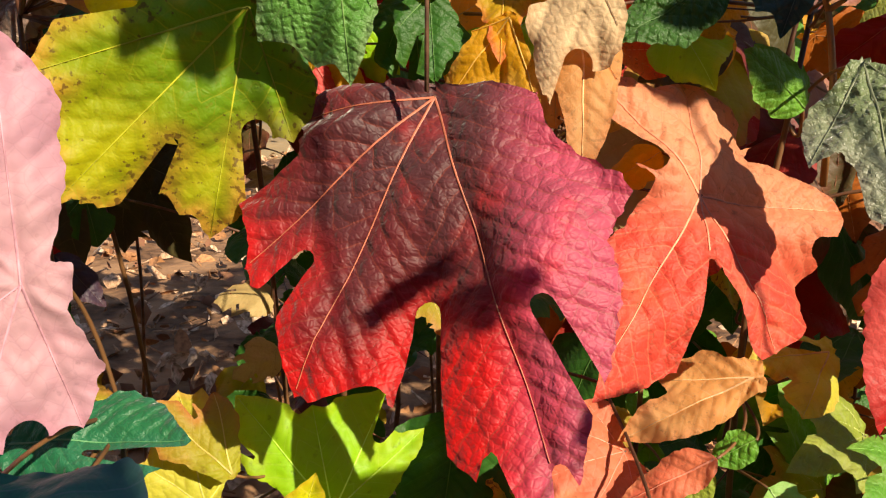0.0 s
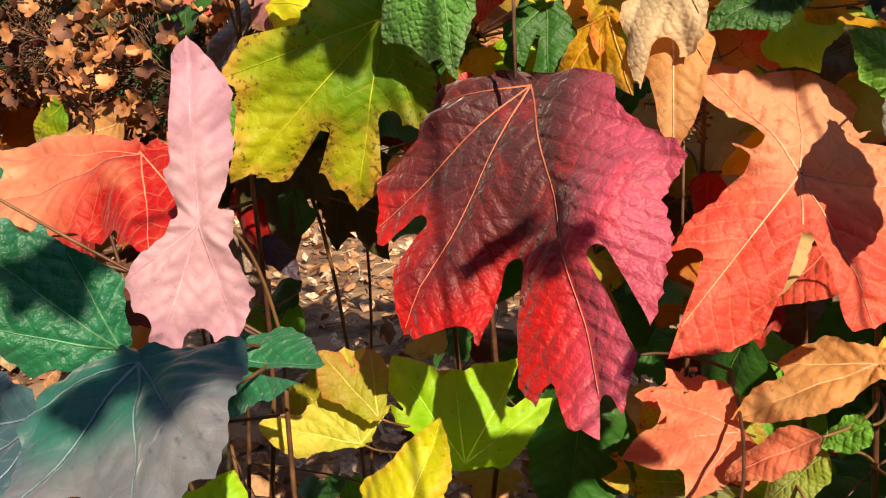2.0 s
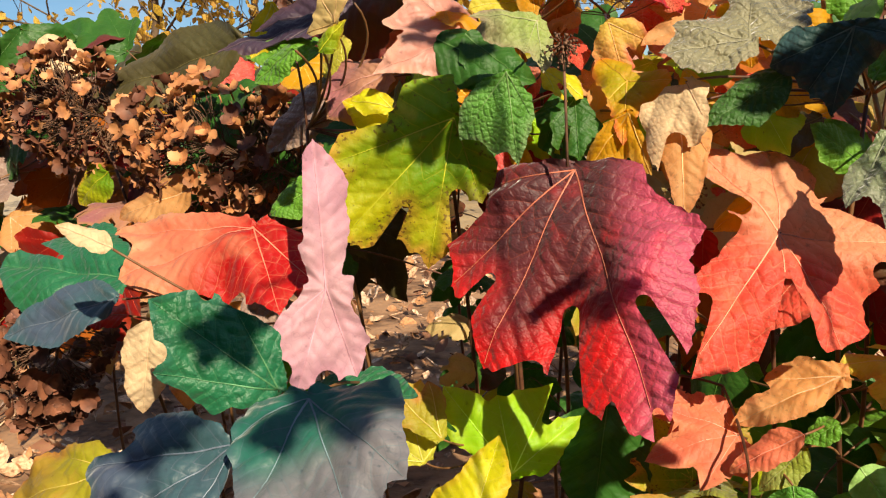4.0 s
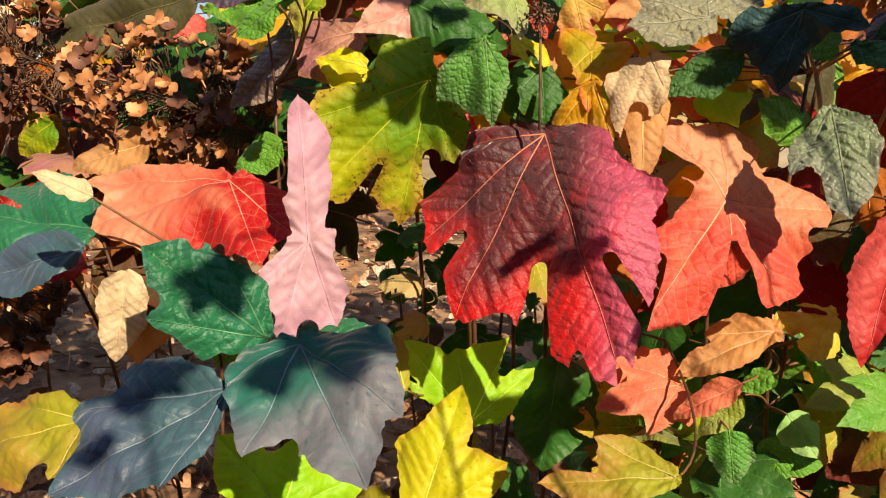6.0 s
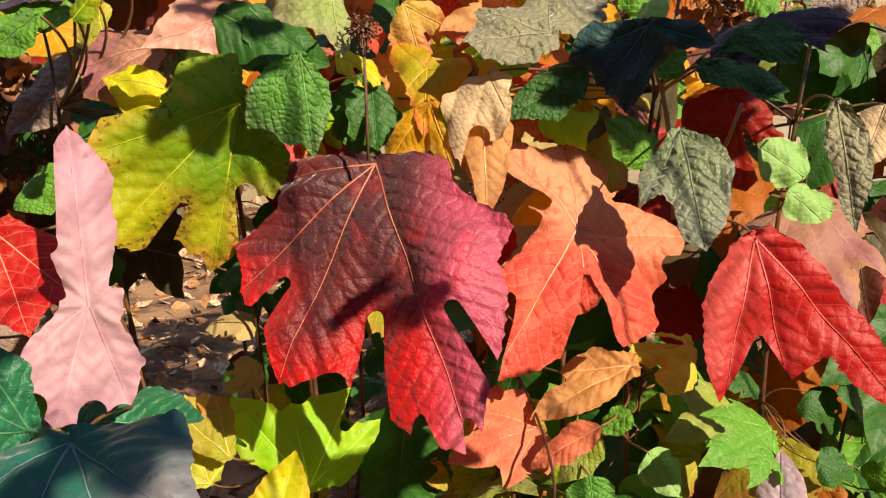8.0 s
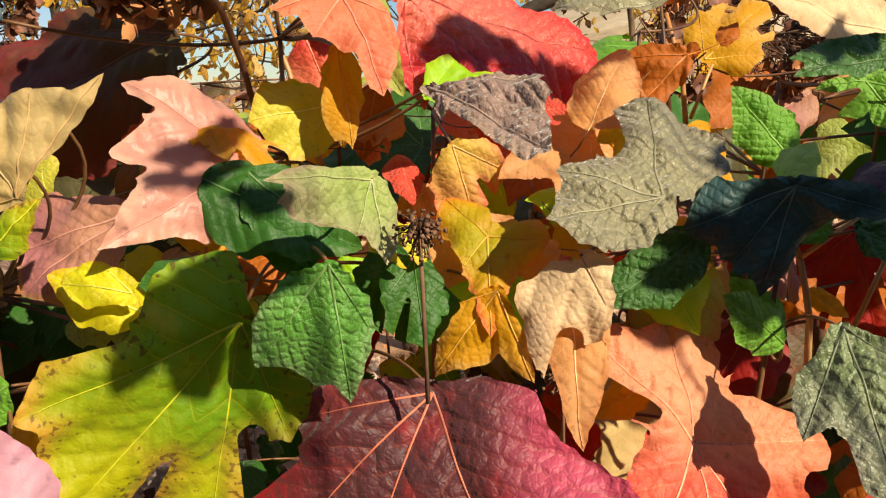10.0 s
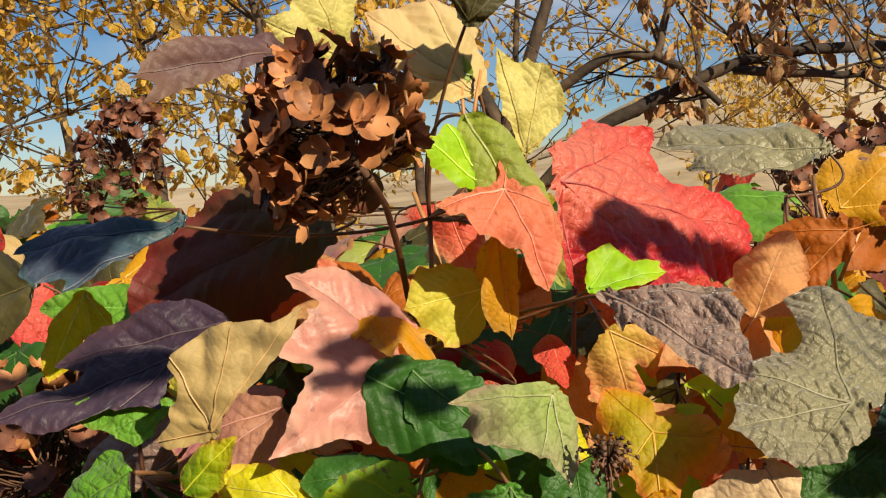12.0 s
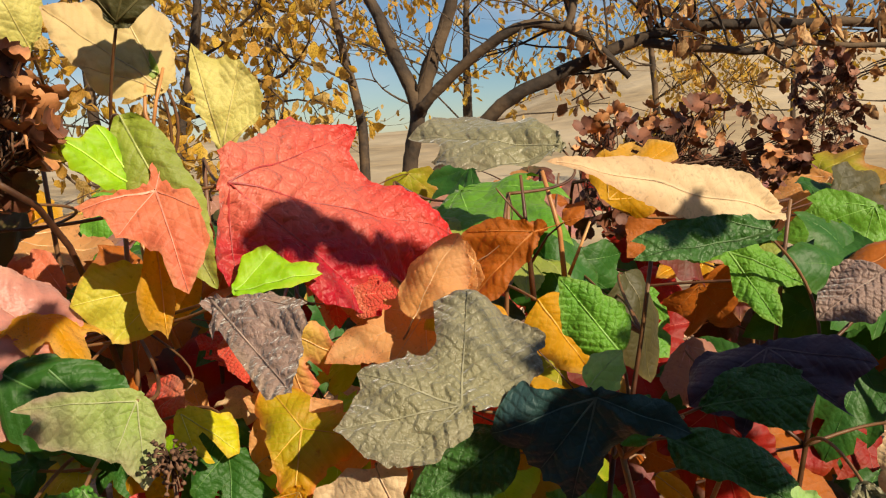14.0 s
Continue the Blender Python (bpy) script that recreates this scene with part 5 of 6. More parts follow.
leaf('broad yellow-green leaf', PALEYEL, (-0.099, 0.508, 0.959), (0.200, -0.191, -0.961), (0.448, -0.855, 0.263), [(-88, 0.054, 0.38, 0.001), (-52, 0.045, 0.27, 0.000), (-82, 0.016, 0.10, 0.004), (-83, 0.015, 0.25, 0.004), (-94, 0.014, 0.23, 0.006)], sinuses=[], bend=0.1, cup=0.08, rug=1.0)
leaf('dark brown leaf against the sky', DKOLIVE, (-0.102, 0.475, 1.106), (0.686, -0.088, 0.722), (0.206, -0.928, -0.309), [(-7, 0.072, 0.10, 0.001), (19, 0.056, 0.21, -0.001), (0, 0.056, 0.10, 0.005), (8, 0.033, 0.31, 0.026), (81, 0.028, 0.16, 0.004)], sinuses=[(-75, 0.037, 0.0006, 0.58)])
leaf('coral five-lobed leaf hanging from a twig', CORAL, (-0.086, 0.470, 1.017), (0.342, -0.403, -0.849), (0.303, -0.808, 0.505), [(3, 0.060, 0.21, 0.000), (-89, 0.051, 0.10, 0.005), (15, 0.048, 0.25, -0.001), (-47, 0.034, 0.36, 0.001), (46, 0.027, 0.22, -0.001), (156, 0.026, 0.18, 0.001)], sinuses=[(95, 0.012, 0.0041, 0.08), (-79, 0.046, 0.0080, 0.02), (-16, 0.041, 0.0064, 0.45)])
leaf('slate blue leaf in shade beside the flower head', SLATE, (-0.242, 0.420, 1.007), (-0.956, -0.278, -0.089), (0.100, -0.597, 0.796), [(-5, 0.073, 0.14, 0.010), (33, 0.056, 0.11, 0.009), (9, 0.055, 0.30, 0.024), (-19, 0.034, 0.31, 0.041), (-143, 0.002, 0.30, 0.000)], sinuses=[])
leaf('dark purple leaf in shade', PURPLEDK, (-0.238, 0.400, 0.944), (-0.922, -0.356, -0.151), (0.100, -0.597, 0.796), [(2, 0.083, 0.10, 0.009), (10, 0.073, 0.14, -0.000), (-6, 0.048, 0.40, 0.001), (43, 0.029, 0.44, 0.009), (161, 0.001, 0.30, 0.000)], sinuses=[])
leaf('green wrinkled leaf in patchy sun', GRASS, (-0.239, 0.385, 0.926), (-0.967, -0.253, -0.015), (0.196, -0.784, 0.588), [(-6, 0.042, 0.20, 0.005), (32, 0.022, 0.36, 0.004), (76, 0.016, 0.16, 0.011), (45, 0.012, 0.53, 0.016), (-69, 0.002, 0.30, 0.000)], sinuses=[])
leaf('yellow leaf glowing in the sun', YELLOW, (-0.320, 0.460, 0.970), (-0.188, -0.272, -0.944), (0.309, -0.928, 0.206), [(-9, 0.050, 0.18, 0.002), (55, 0.025, 0.21, 0.004), (11, 0.022, 0.20, 0.020), (-36, 0.020, 0.30, 0.012), (36, 0.018, 0.27, 0.013)], sinuses=[(21, 0.028, 0.0045, 0.37)])
leaf('small orange leaf hanging', OCHRE, (-0.092, 0.500, 0.990), (-0.032, -0.178, -0.983), (0.033, -0.984, 0.177), [(0, 0.056, 0.22)], bend=0.10, cup=0.20, serr=1.0, rug=1.0, cut=0.80)
leaf('pale yellow-green leaf with a bleached patch', PALEYEL, (-0.189, 0.430, 0.565), (-0.346, 0.226, 0.910), (0.206, -0.928, 0.309), [(70, 0.077, 0.24, 0.007), (-3, 0.073, 0.29, 0.000), (-17, 0.061, 0.18, 0.012), (-63, 0.034, 0.10, 0.007), (98, 0.027, 0.32, 0.038), (-0, 0.023, 0.39, 0.020)], sinuses=[(45, 0.057, 0.0080, 0.60), (-30, 0.038, 0.0045, 0.04)], rug=0.7)
leaf('yellow leaf curling at the bottom', YELLOW, (-0.191, 0.410, 0.873), (-0.937, -0.157, 0.311), (0.303, -0.808, 0.505), [(4, 0.034, 0.25, 0.000), (-4, 0.034, 0.26, 0.000), (-36, 0.016, 0.23, 0.003), (-42, 0.010, 0.30, 0.001), (144, 0.007, 0.39, 0.004)], sinuses=[(203, 0.009, 0.0080, 0.31)], rug=0.7)
leaf('dark green leaf in deep shade under the pink one', DKGREEN, (-0.145, 0.430, 0.877), (-0.994, -0.050, 0.100), (0.100, -0.796, 0.597), [(9, 0.050, 0.26, 0.000), (-7, 0.044, 0.14, -0.001), (50, 0.022, 0.28, 0.005), (113, 0.013, 0.37, 0.004), (-84, 0.006, 0.30, 0.000)], sinuses=[], rug=0.8)
leaf('narrow orange leaf hanging by the stem', OCHRE, (-0.092, 0.480, 0.990), (-0.001, -0.316, -0.949), (0.302, -0.905, 0.302), [(10, 0.051, 0.11, 0.005), (-1, 0.047, 0.10, 0.003), (-3, 0.037, 0.15, 0.010), (4, 0.031, 0.18, 0.017), (14, 0.012, 0.30, 0.003)], sinuses=[], cup=0.25, rug=0.7)
leaf('peach leaf glowing behind the red one', PEACH, (0.027, 0.445, 0.858), (0.086, -0.344, -0.935), (0.203, -0.913, 0.355), [(0, 0.086, 0.10, 0.000), (5, 0.072, 0.18, -0.002), (-0, 0.050, 0.33, -0.002), (33, 0.035, 0.32, 0.003), (-45, 0.027, 0.53, 0.003)], sinuses=[], rug=0.7)

# ---- more leaves, deeper in the shrub ----
rnd = random.Random(11)
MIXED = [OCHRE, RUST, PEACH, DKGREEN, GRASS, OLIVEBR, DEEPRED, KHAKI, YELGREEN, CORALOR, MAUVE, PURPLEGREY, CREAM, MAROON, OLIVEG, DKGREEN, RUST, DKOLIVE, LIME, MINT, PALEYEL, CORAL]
SHAPES = [[(0, 0.11, 0.2), (38, 0.09, 0.2), (-38, 0.09, 0.2), (75, 0.06, 0.25), (-75, 0.06, 0.25)],
          [(0, 0.10, 0.38)],
          [(0, 0.13, 0.17), (30, 0.10, 0.17), (-32, 0.105, 0.17), (62, 0.075, 0.2), (-60, 0.07, 0.2)],
          [(0, 0.08, 0.34), (50, 0.05, 0.3), (-45, 0.052, 0.3)]]
WORDS = {0: "lobed", 1: "oval", 2: "deeply lobed", 3: "three-lobed"}
STOCK = {}
CUT[0], FOLD[0], SINUS[0] = 0.75, None, ()


def inner_leaf(k, s, place, way, face, scale=1.0):
    if (k, s) not in STOCK:
        bend, cup = rnd.uniform(0.05, 0.5), rnd.uniform(-0.2, 0.4)
        STOCK[k, s] = (blade_mesh("leaf", MIXED[k][0], SHAPES[s], 0.0042, bend, cup, 1.0, 1.0, k * 3.1 + s),
                       vein_mesh("venation", MIXED[k][1], SHAPES[s], bend, cup, 1.0, k * 3.1 + s))
    me, ve = STOCK[k, s]
    b, a, n = Vector(place), Vector(way).normalized(), Vector(face)
    n = (n - a * n.dot(a)).normalized()
    c = n.cross(a)
    m = Matrix(((a.x, c.x, n.x, b.x), (a.y, c.y, n.y, b.y), (a.z, c.z, n.z, b.z), (0, 0, 0, 1))) @ Matrix.Scale(scale, 4)
    owner, joint, far = None, None, 9.0
    for ob, pts in BRANCHES:
        for p in pts[3:]:
            d = (p - b).length
            if d < far:
                owner, joint, far = ob, p, d
    blade = part("leaf", me, owner, "", m)
    part("venation", ve, blade, m=m)
    inv = m.inverted()
    vs, fs = tube([inv @ p for p in curve3(b, b - a * 0.03 + (joint - b) * 0.25 - Vector((0, 0, 0.012)), joint, 7)], 0.001, 0.0016, 5)
    part("petiole", mesh_of("petiole", vs, fs, STEM), blade, m=m)


for x, y, top in ((-0.95, 0.85, 1.0), (-0.75, 0.9, 0.9), (-0.55, 1.1, 1.0), (-0.35, 1.05, 0.98), (0.15, 1.0, 1.0), (0.42, 1.05, 1.0), (0.65, 0.95, 0.95), (0.85, 1.2, 0.95), (0.62, 1.4, 0.95), (0.2, 1.35, 0.98), (-0.2, 1.3, 0.98)):
    hydrangea_branch(x, y, top, (rnd.uniform(-0.05, 0.05), 0), "leafy stem further back in the shrub")
# low and deep leaves get dark colours that stand in for shade inside
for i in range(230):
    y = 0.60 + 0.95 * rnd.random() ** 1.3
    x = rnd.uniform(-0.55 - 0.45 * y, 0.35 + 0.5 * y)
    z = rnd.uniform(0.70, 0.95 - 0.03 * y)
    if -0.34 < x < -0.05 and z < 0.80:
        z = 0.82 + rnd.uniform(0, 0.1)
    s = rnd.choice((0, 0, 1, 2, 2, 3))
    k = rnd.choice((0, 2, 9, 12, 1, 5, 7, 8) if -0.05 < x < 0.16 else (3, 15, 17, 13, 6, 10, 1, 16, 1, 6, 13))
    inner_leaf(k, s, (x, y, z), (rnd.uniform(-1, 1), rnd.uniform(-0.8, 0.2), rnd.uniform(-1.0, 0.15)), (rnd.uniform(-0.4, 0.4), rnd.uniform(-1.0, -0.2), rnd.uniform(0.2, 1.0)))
for i in range(170):
    y = rnd.uniform(0.74, 1.7)
    x = rnd.uniform(-0.2 - 0.55 * y, 0.1 + 0.62 * y)
    z = rnd.uniform(0.86, 1.0 - 0.01 * y)
    inner_leaf(rnd.choice((1, 3, 15, 17, 6, 13, 5, 10, 4, 0, 0, 2, 9, 14)), rnd.choice((0, 1, 2, 3)), (x, y, z), (rnd.uniform(-1, 1), rnd.uniform(-0.8, 0.2), rnd.uniform(-0.7, 0.25)), (rnd.uniform(-0.4, 0.6), rnd.uniform(-1.0, -0.2), rnd.uniform(0.2, 1.0)))
for i in range(120):
    y = rnd.uniform(0.6, 1.5)
    x = rnd.uniform(-0.55 - 0.65 * y, -0.28 - 0.3 * y)
    z = rnd.uniform(0.62, 0.97 + 0.04 * y) if y > 0.75 else rnd.uniform(0.6, 0.76)
    inner_leaf(rnd.choice((3, 15, 17, 11, 13, 1, 10, 7, 6, 2)), rnd.choice((0, 1, 2, 3)), (x, y, z), (rnd.uniform(-1, 1), rnd.uniform(-0.8, 0.2), rnd.uniform(-0.7, 0.25)), (rnd.uniform(-0.4, 0.6), rnd.uniform(-1.0, -0.2), rnd.uniform(0.2, 1.0)))
for i in range(60):
    y = rnd.uniform(0.47, 0.62)
    x = rnd.uniform(-0.28, 0.10)
    z = rnd.uniform(0.84, 0.965)
    inner_leaf(rnd.choice((2, 12, 0, 9, 21, 20, 18, 2) if x > -0.1 else (18, 18, 19, 20, 0, 1, 16, 21, 3, 15, 14, 2)), rnd.choice((0, 1, 2, 3)), (x, y, z), (rnd.uniform(-1, 1), rnd.uniform(-0.7, 0.1), rnd.uniform(-0.9, 0.4)), (rnd.uniform(-0.3, 0.7), rnd.uniform(-1.0, -0.3), rnd.uniform(0.1, 1.0)), rnd.uniform(0.3, 0.6))
for i in range(34):
    y = rnd.uniform(0.44, 0.6)
    x = rnd.uniform(0.0, 0.36)
    z = rnd.uniform(0.46, 0.60)
    inner_leaf(rnd.choice((4, 5, 3, 15, 14, 3, 15, 8, 21)), rnd.choice((0, 1, 2, 3)), (x, y, z), (rnd.uniform(-1, 1), rnd.uniform(-0.6, 0.2), rnd.uniform(-0.5, 0.5)), (rnd.uniform(-0.2, 0.7), rnd.uniform(-1.0, -0.3), rnd.uniform(0.3, 1.0)), rnd.uniform(0.4, 0.75))
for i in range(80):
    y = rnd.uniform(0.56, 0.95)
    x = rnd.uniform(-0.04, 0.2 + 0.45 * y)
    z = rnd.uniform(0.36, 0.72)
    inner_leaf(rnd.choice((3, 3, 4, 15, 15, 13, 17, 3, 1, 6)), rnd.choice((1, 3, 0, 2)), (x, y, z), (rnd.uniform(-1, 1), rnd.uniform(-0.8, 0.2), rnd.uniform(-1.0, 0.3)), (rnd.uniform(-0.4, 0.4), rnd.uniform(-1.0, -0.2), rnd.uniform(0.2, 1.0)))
for i in range(34):
    y = rnd.uniform(0.52, 0.95)
    x = rnd.uniform(-0.26, -0.02) * (y + 0.3)
    z = rnd.uniform(0.42, 0.74)
    inner_leaf(rnd.choice((3, 3, 15, 4, 0, 7, 15, 5)), rnd.choice((0, 1, 2, 3)), (x, y, z), (rnd.uniform(-1, 1), rnd.uniform(-0.6, 0.2), rnd.uniform(-0.8, 0.4)), (rnd.uniform(-0.2, 0.6), rnd.uniform(-1.0, -0.3), rnd.uniform(0.2, 1.0)), rnd.uniform(0.35, 0.65))
for i in range(60):
    y = rnd.uniform(0.66, 1.15)
    x = rnd.uniform(-1.36, -1.0) * y - 0.08
    z = rnd.uniform(0.80, 0.98 + 0.06 * y)
    inner_leaf(rnd.choice((3, 15, 17, 1, 10, 7, 16, 11, 13, 12)), rnd.choice((0, 1, 2, 3)), (x, y, z), (rnd.uniform(-1, 1), rnd.uniform(-0.8, 0.2), rnd.uniform(-0.7, 0.25)), (rnd.uniform(-0.4, 0.6), rnd.uniform(-1.0, -0.2), rnd.uniform(0.2, 1.0)))
# mostly dark colours near the soil, put in for the shade there
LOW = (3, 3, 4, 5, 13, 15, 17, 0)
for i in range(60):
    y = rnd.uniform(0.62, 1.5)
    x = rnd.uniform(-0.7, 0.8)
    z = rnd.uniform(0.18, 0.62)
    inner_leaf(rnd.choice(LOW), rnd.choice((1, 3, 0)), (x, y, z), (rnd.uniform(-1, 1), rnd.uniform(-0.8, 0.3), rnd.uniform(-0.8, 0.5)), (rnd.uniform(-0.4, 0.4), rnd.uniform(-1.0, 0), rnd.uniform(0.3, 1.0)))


# unseen stems added beside the camera's way, between sun and leaves, to cast shade
for x, y, top in ((0.34, -0.10, 1.22), (0.30, -0.44, 1.30), (0.52, 0.02, 1.28), (0.66, 0.16, 1.24), (0.10, -0.36, 1.24)):
    hydrangea_branch(x, y, top, (0.06, 0.05), "unseen leafy stem added to cast shade")
# each leaf sits sunward of a spot that it is meant to shade
for place, size, s, k in (
    ((0.184, 0.006, 1.188), 0.66, 0, 3),
    ((0.295, -0.024, 1.067), 0.36, 2, 0),
    ((0.331, -0.044, 1.070), 0.36, 3, 1),
    ((0.510, 0.088, 1.216), 1.10, 0, 3),
    ((0.568, 0.108, 1.221), 1.10, 2, 1),
    ((0.485, 0.046, 1.215), 0.80, 0, 5),
    ((0.597, 0.088, 1.191), 1.10, 0, 3),
    ((0.543, 0.118, 1.240), 0.80, 0, 1),
    ((0.609, 0.148, 1.228), 0.90, 0, 1),
    ((0.559, 0.186, 1.310), 0.60, 0, 3),
    ((0.322, 0.126, 1.313), 0.65, 3, 6),
    ((0.350, 0.136, 1.308), 0.75, 0, 6),
    ((0.385, 0.156, 1.296), 0.75, 3, 6),
    ((0.210, 0.051, 1.291), 0.55, 0, 1),
    ((0.129, -0.055, 1.411), 0.60, 0, 3),
    ((0.128, -0.065, 1.338), 0.80, 2, 3),
    ((0.256, -0.399, 1.196), 0.55, 2, 3),
    ((0.225, -0.409, 1.143), 0.40, 1, 3),
    ((0.400, -0.399, 1.239), 0.60, 0, 5),
    ((0.349, -0.399, 1.207), 0.40, 1, 5),
    ((0.307, -0.369, 1.257), 0.50, 0, 3),
    ((0.355, 0.014, 0.943), 0.80, 0, 3),
    ((0.224, -0.216, 1.208), 0.30, 3, 3),
    ((0.195, 0.041, 1.266), 0.50, 0, 1),
    ((0.235, 0.031, 1.265), 0.45, 1, 3),
    ((0.141, 0.096, 1.360), 0.50, 2, 3)):
    way = Vector((rnd.uniform(-0.7, 0.4), rnd.uniform(-0.2, 0.5), -1.0)).normalized()
    inner_leaf(k, s, Vector(place) - way * 0.05 * size, way, SUN, size)


def side_twig(at, lines, mat=GREENTWIG, label="orange-brown young twig"):
    """Twigs that fork from the stem nearest to at."""
    owner = min(BRANCHES, key=lambda b: min((p - Vector(at)).length for p in b[1]))[0]
    for pts, r0, r1 in lines:
        vs, fs = tube([Vector(p) for p in pts], r0, r1, 7, 0.15)
        part("twig", mesh_of("twig", vs, fs, mat), owner, label, Matrix.Identity(4))


side_twig((0.162, 0.47, 0.86), [([(0.181, 0.500, 0.765), (0.170, 0.475, 0.828), (0.166, 0.474, 0.848), (0.162, 0.473, 0.865)], 0.0022, 0.0018), ([(0.162, 0.473, 0.865), (0.174, 0.470, 0.875), (0.191, 0.460, 0.893)], 0.0016, 0.001), ([(0.162, 0.473, 0.865), (0.156, 0.473, 0.880), (0.157, 0.475, 0.903)], 0.0016, 0.0012)])
side_twig((0.25, 0.5, 0.8), [([(0.219, 0.530, 0.797), (0.228, 0.525, 0.827), (0.235, 0.520, 0.854)], 0.0018, 0.0014)])
side_twig((-0.1, 0.5, 0.9), [([(-0.113, 0.550, 0.909), (-0.128, 0.550, 0.947), (-0.136, 0.560, 0.980), (-0.148, 0.560, 1.016)], 0.0022, 0.0016)])
side_twig((-0.1, 0.45, 1.05), [([(-0.105, 0.520, 1.040), (-0.110, 0.520, 1.060), (-0.111, 0.525, 1.077)], 0.0014, 0.001), ([(-0.107, 0.520, 1.044), (-0.103, 0.520, 1.066), (-0.099, 0.525, 1.086)], 0.0013, 0.0009)])
side_twig((0.1, 0.6, 0.98), [([(0.149, 0.660, 0.918), (0.144, 0.660, 0.968), (0.131, 0.660, 1.014)], 0.0022, 0.0016), ([(0.151, 0.660, 0.934), (0.167, 0.660, 0.975)], 0.0015, 0.001)])

side_twig((0.2, 0.62, 0.95), [([(0.121, 0.600, 0.927), (0.117, 0.600, 0.973), (0.113, 0.600, 1.014)], 0.0022, 0.0010), ([(0.117, 0.600, 0.980), (0.096, 0.590, 1.006)], 0.0012, 0.0005), ([(0.120, 0.600, 0.954), (0.131, 0.600, 0.972), (0.141, 0.590, 0.982)], 0.0012, 0.0005)], STEM, "reddish-brown forked twig")

# ---- dried flower heads ----
def floret_mesh(name, mat, size, seed):
    """Four papery sepals round a dot."""
    r = random.Random(seed)
    pieces = []
    for q in range(4):
        ang = q * math.pi / 2 + r.uniform(-0.25, 0.25)
        lift, wide, ln = r.uniform(0.1, 0.95), r.uniform(0.48, 0.6), size * r.uniform(0.42, 0.58)
        vs, fs = [], []
        rows, cols = 5, 4
        for i in range(rows + 1):
            t = i / rows
            for j in range(cols + 1):
                s = (j / cols - 0.5) * 2
                w = wide * ln * math.sin(math.pi * min(1, 0.12 + 0.80 * t) ** 1.2) ** 0.6
                rr = ln * (0.06 + 0.94 * t)
                z = lift * rr * t + 0.35 * ln * (s * s) * 0.5 * t - 0.2 * ln * t ** 3
                x, y = rr, s * w
                vs.append((x * math.cos(ang) - y * math.sin(ang), x * math.sin(ang) + y * math.cos(ang), z))
        for i in range(rows):
            for j in range(cols):
                a = i * (cols + 1) + j
                fs.append((a, a + 1, a + cols + 2, a + cols + 1))
        pieces.append((vs, fs))
    pieces.append(tube([(0, 0, -size * 0.45), (0, 0, 0.001)], 0.0006, 0.0012, 5))
    vs, fs = joined(pieces)
    return mesh_of(name, vs, fs, mat)


FLORETS = [floret_mesh("floret", SEPAL, 0.021, i) for i in range(4)]
DARKFLORETS = [floret_mesh("floret", SEPALDK, 0.022, 20 + i) for i in range(4)]


def flower_head(label, centre, axis, half, radius, count, stock, seed, scale=1.0):
    """A dried panicle: florets over a rounded cone round an axis, twiggy inside, on a stalk."""
    r = random.Random(seed)
    c, ax = Vector(centre), Vector(axis).normalized()
    foot = c - ax * half
    ob = tagged(new("dried_flower_head"), label, "flower head", "dried flower heads")
    ob.matrix_basis = Matrix.Translation(foot)
    side = ax.orthogonal().normalized()
    other = ax.cross(side)
    twigs = [tube([Vector((0, 0, 0)), ax * half, ax * half * 1.9], 0.0024, 0.0008, 6)]
    for i in range(count):
        t = r.uniform(0.02, 1.0)
        ang = r.uniform(0, 2 * math.pi)
        out = side * math.cos(ang) + other * math.sin(ang)
        rad = radius * (math.sin(math.pi * min(1.0, 0.18 + 0.78 * t)) ** 0.7) * r.uniform(0.72, 1.05)
        p = ax * (2 * half * t) + out * rad
        up = (out * 1.0 + ax * 0.4 + Vector((r.uniform(-.8, .8), r.uniform(-.8, .8), r.uniform(-.7, .7)))).normalized()
        m = Matrix.Translation(p) @ up.to_track_quat("Z", "Y").to_matrix().to_4x4() @ Matrix.Rotation(r.uniform(0, 6), 4, "Z") @ Matrix.Scale(scale * r.uniform(0.8, 1.2), 4)
        fl = new("floret", stock[i % len(stock)])
        fl.parent = ob
        fl.matrix_basis = m
        if i % 2 == 0:
            twigs.append(tube([ax * (2 * half * t * 0.75), ax * (2 * half * t * 0.9) + out * rad * 0.5, p - up * 0.006], 0.0007, 0.0005, 4))
        for q in range(5 if t < 0.8 else 0):
            d = (out + Vector((r.uniform(-1, 1), r.uniform(-1, 1), r.uniform(-1, 1))) * 0.8).normalized()
            s = ax * (2 * half * t) + out * rad * r.uniform(0.25, 0.7)
            twigs.append(tube([s, s + d * 0.007, s + d * 0.012 + ax * 0.003], 0.0005, 0.0007, 4))
    vs, fs = joined(twigs)
    tagged(part("stalk_tuft", mesh_of("stalk_tuft", vs, fs, TWIG), ob, "dark wiry stalks"), kind="stuff")
    a, b = foot, Vector((foot.x + 0.01, foot.y + 0.15, max(0.3, foot.z - 0.45)))
    vs, fs = tube([p - foot for p in curve3(a, a + Vector((0.004, 0.13, -0.03)), b, 8)], 0.0018, 0.0024, 7)
    part("stalk", mesh_of("stalk", vs, fs, STEM), ob)
    return ob


flower_head("brown papery dried flower head lit by the sun", (-0.172, 0.44, 1.052), (-0.35, 0.1, 0.45), 0.036, 0.047, 112, FLORETS + DARKFLORETS[:1], 3, 0.98)
flower_head("long dry brown flower head leaning over", (-0.47, 0.56, 0.845), (-0.8, 0.1, 0.25), 0.12, 0.08, 230, FLORETS[:3] + DARKFLORETS[:2], 4)
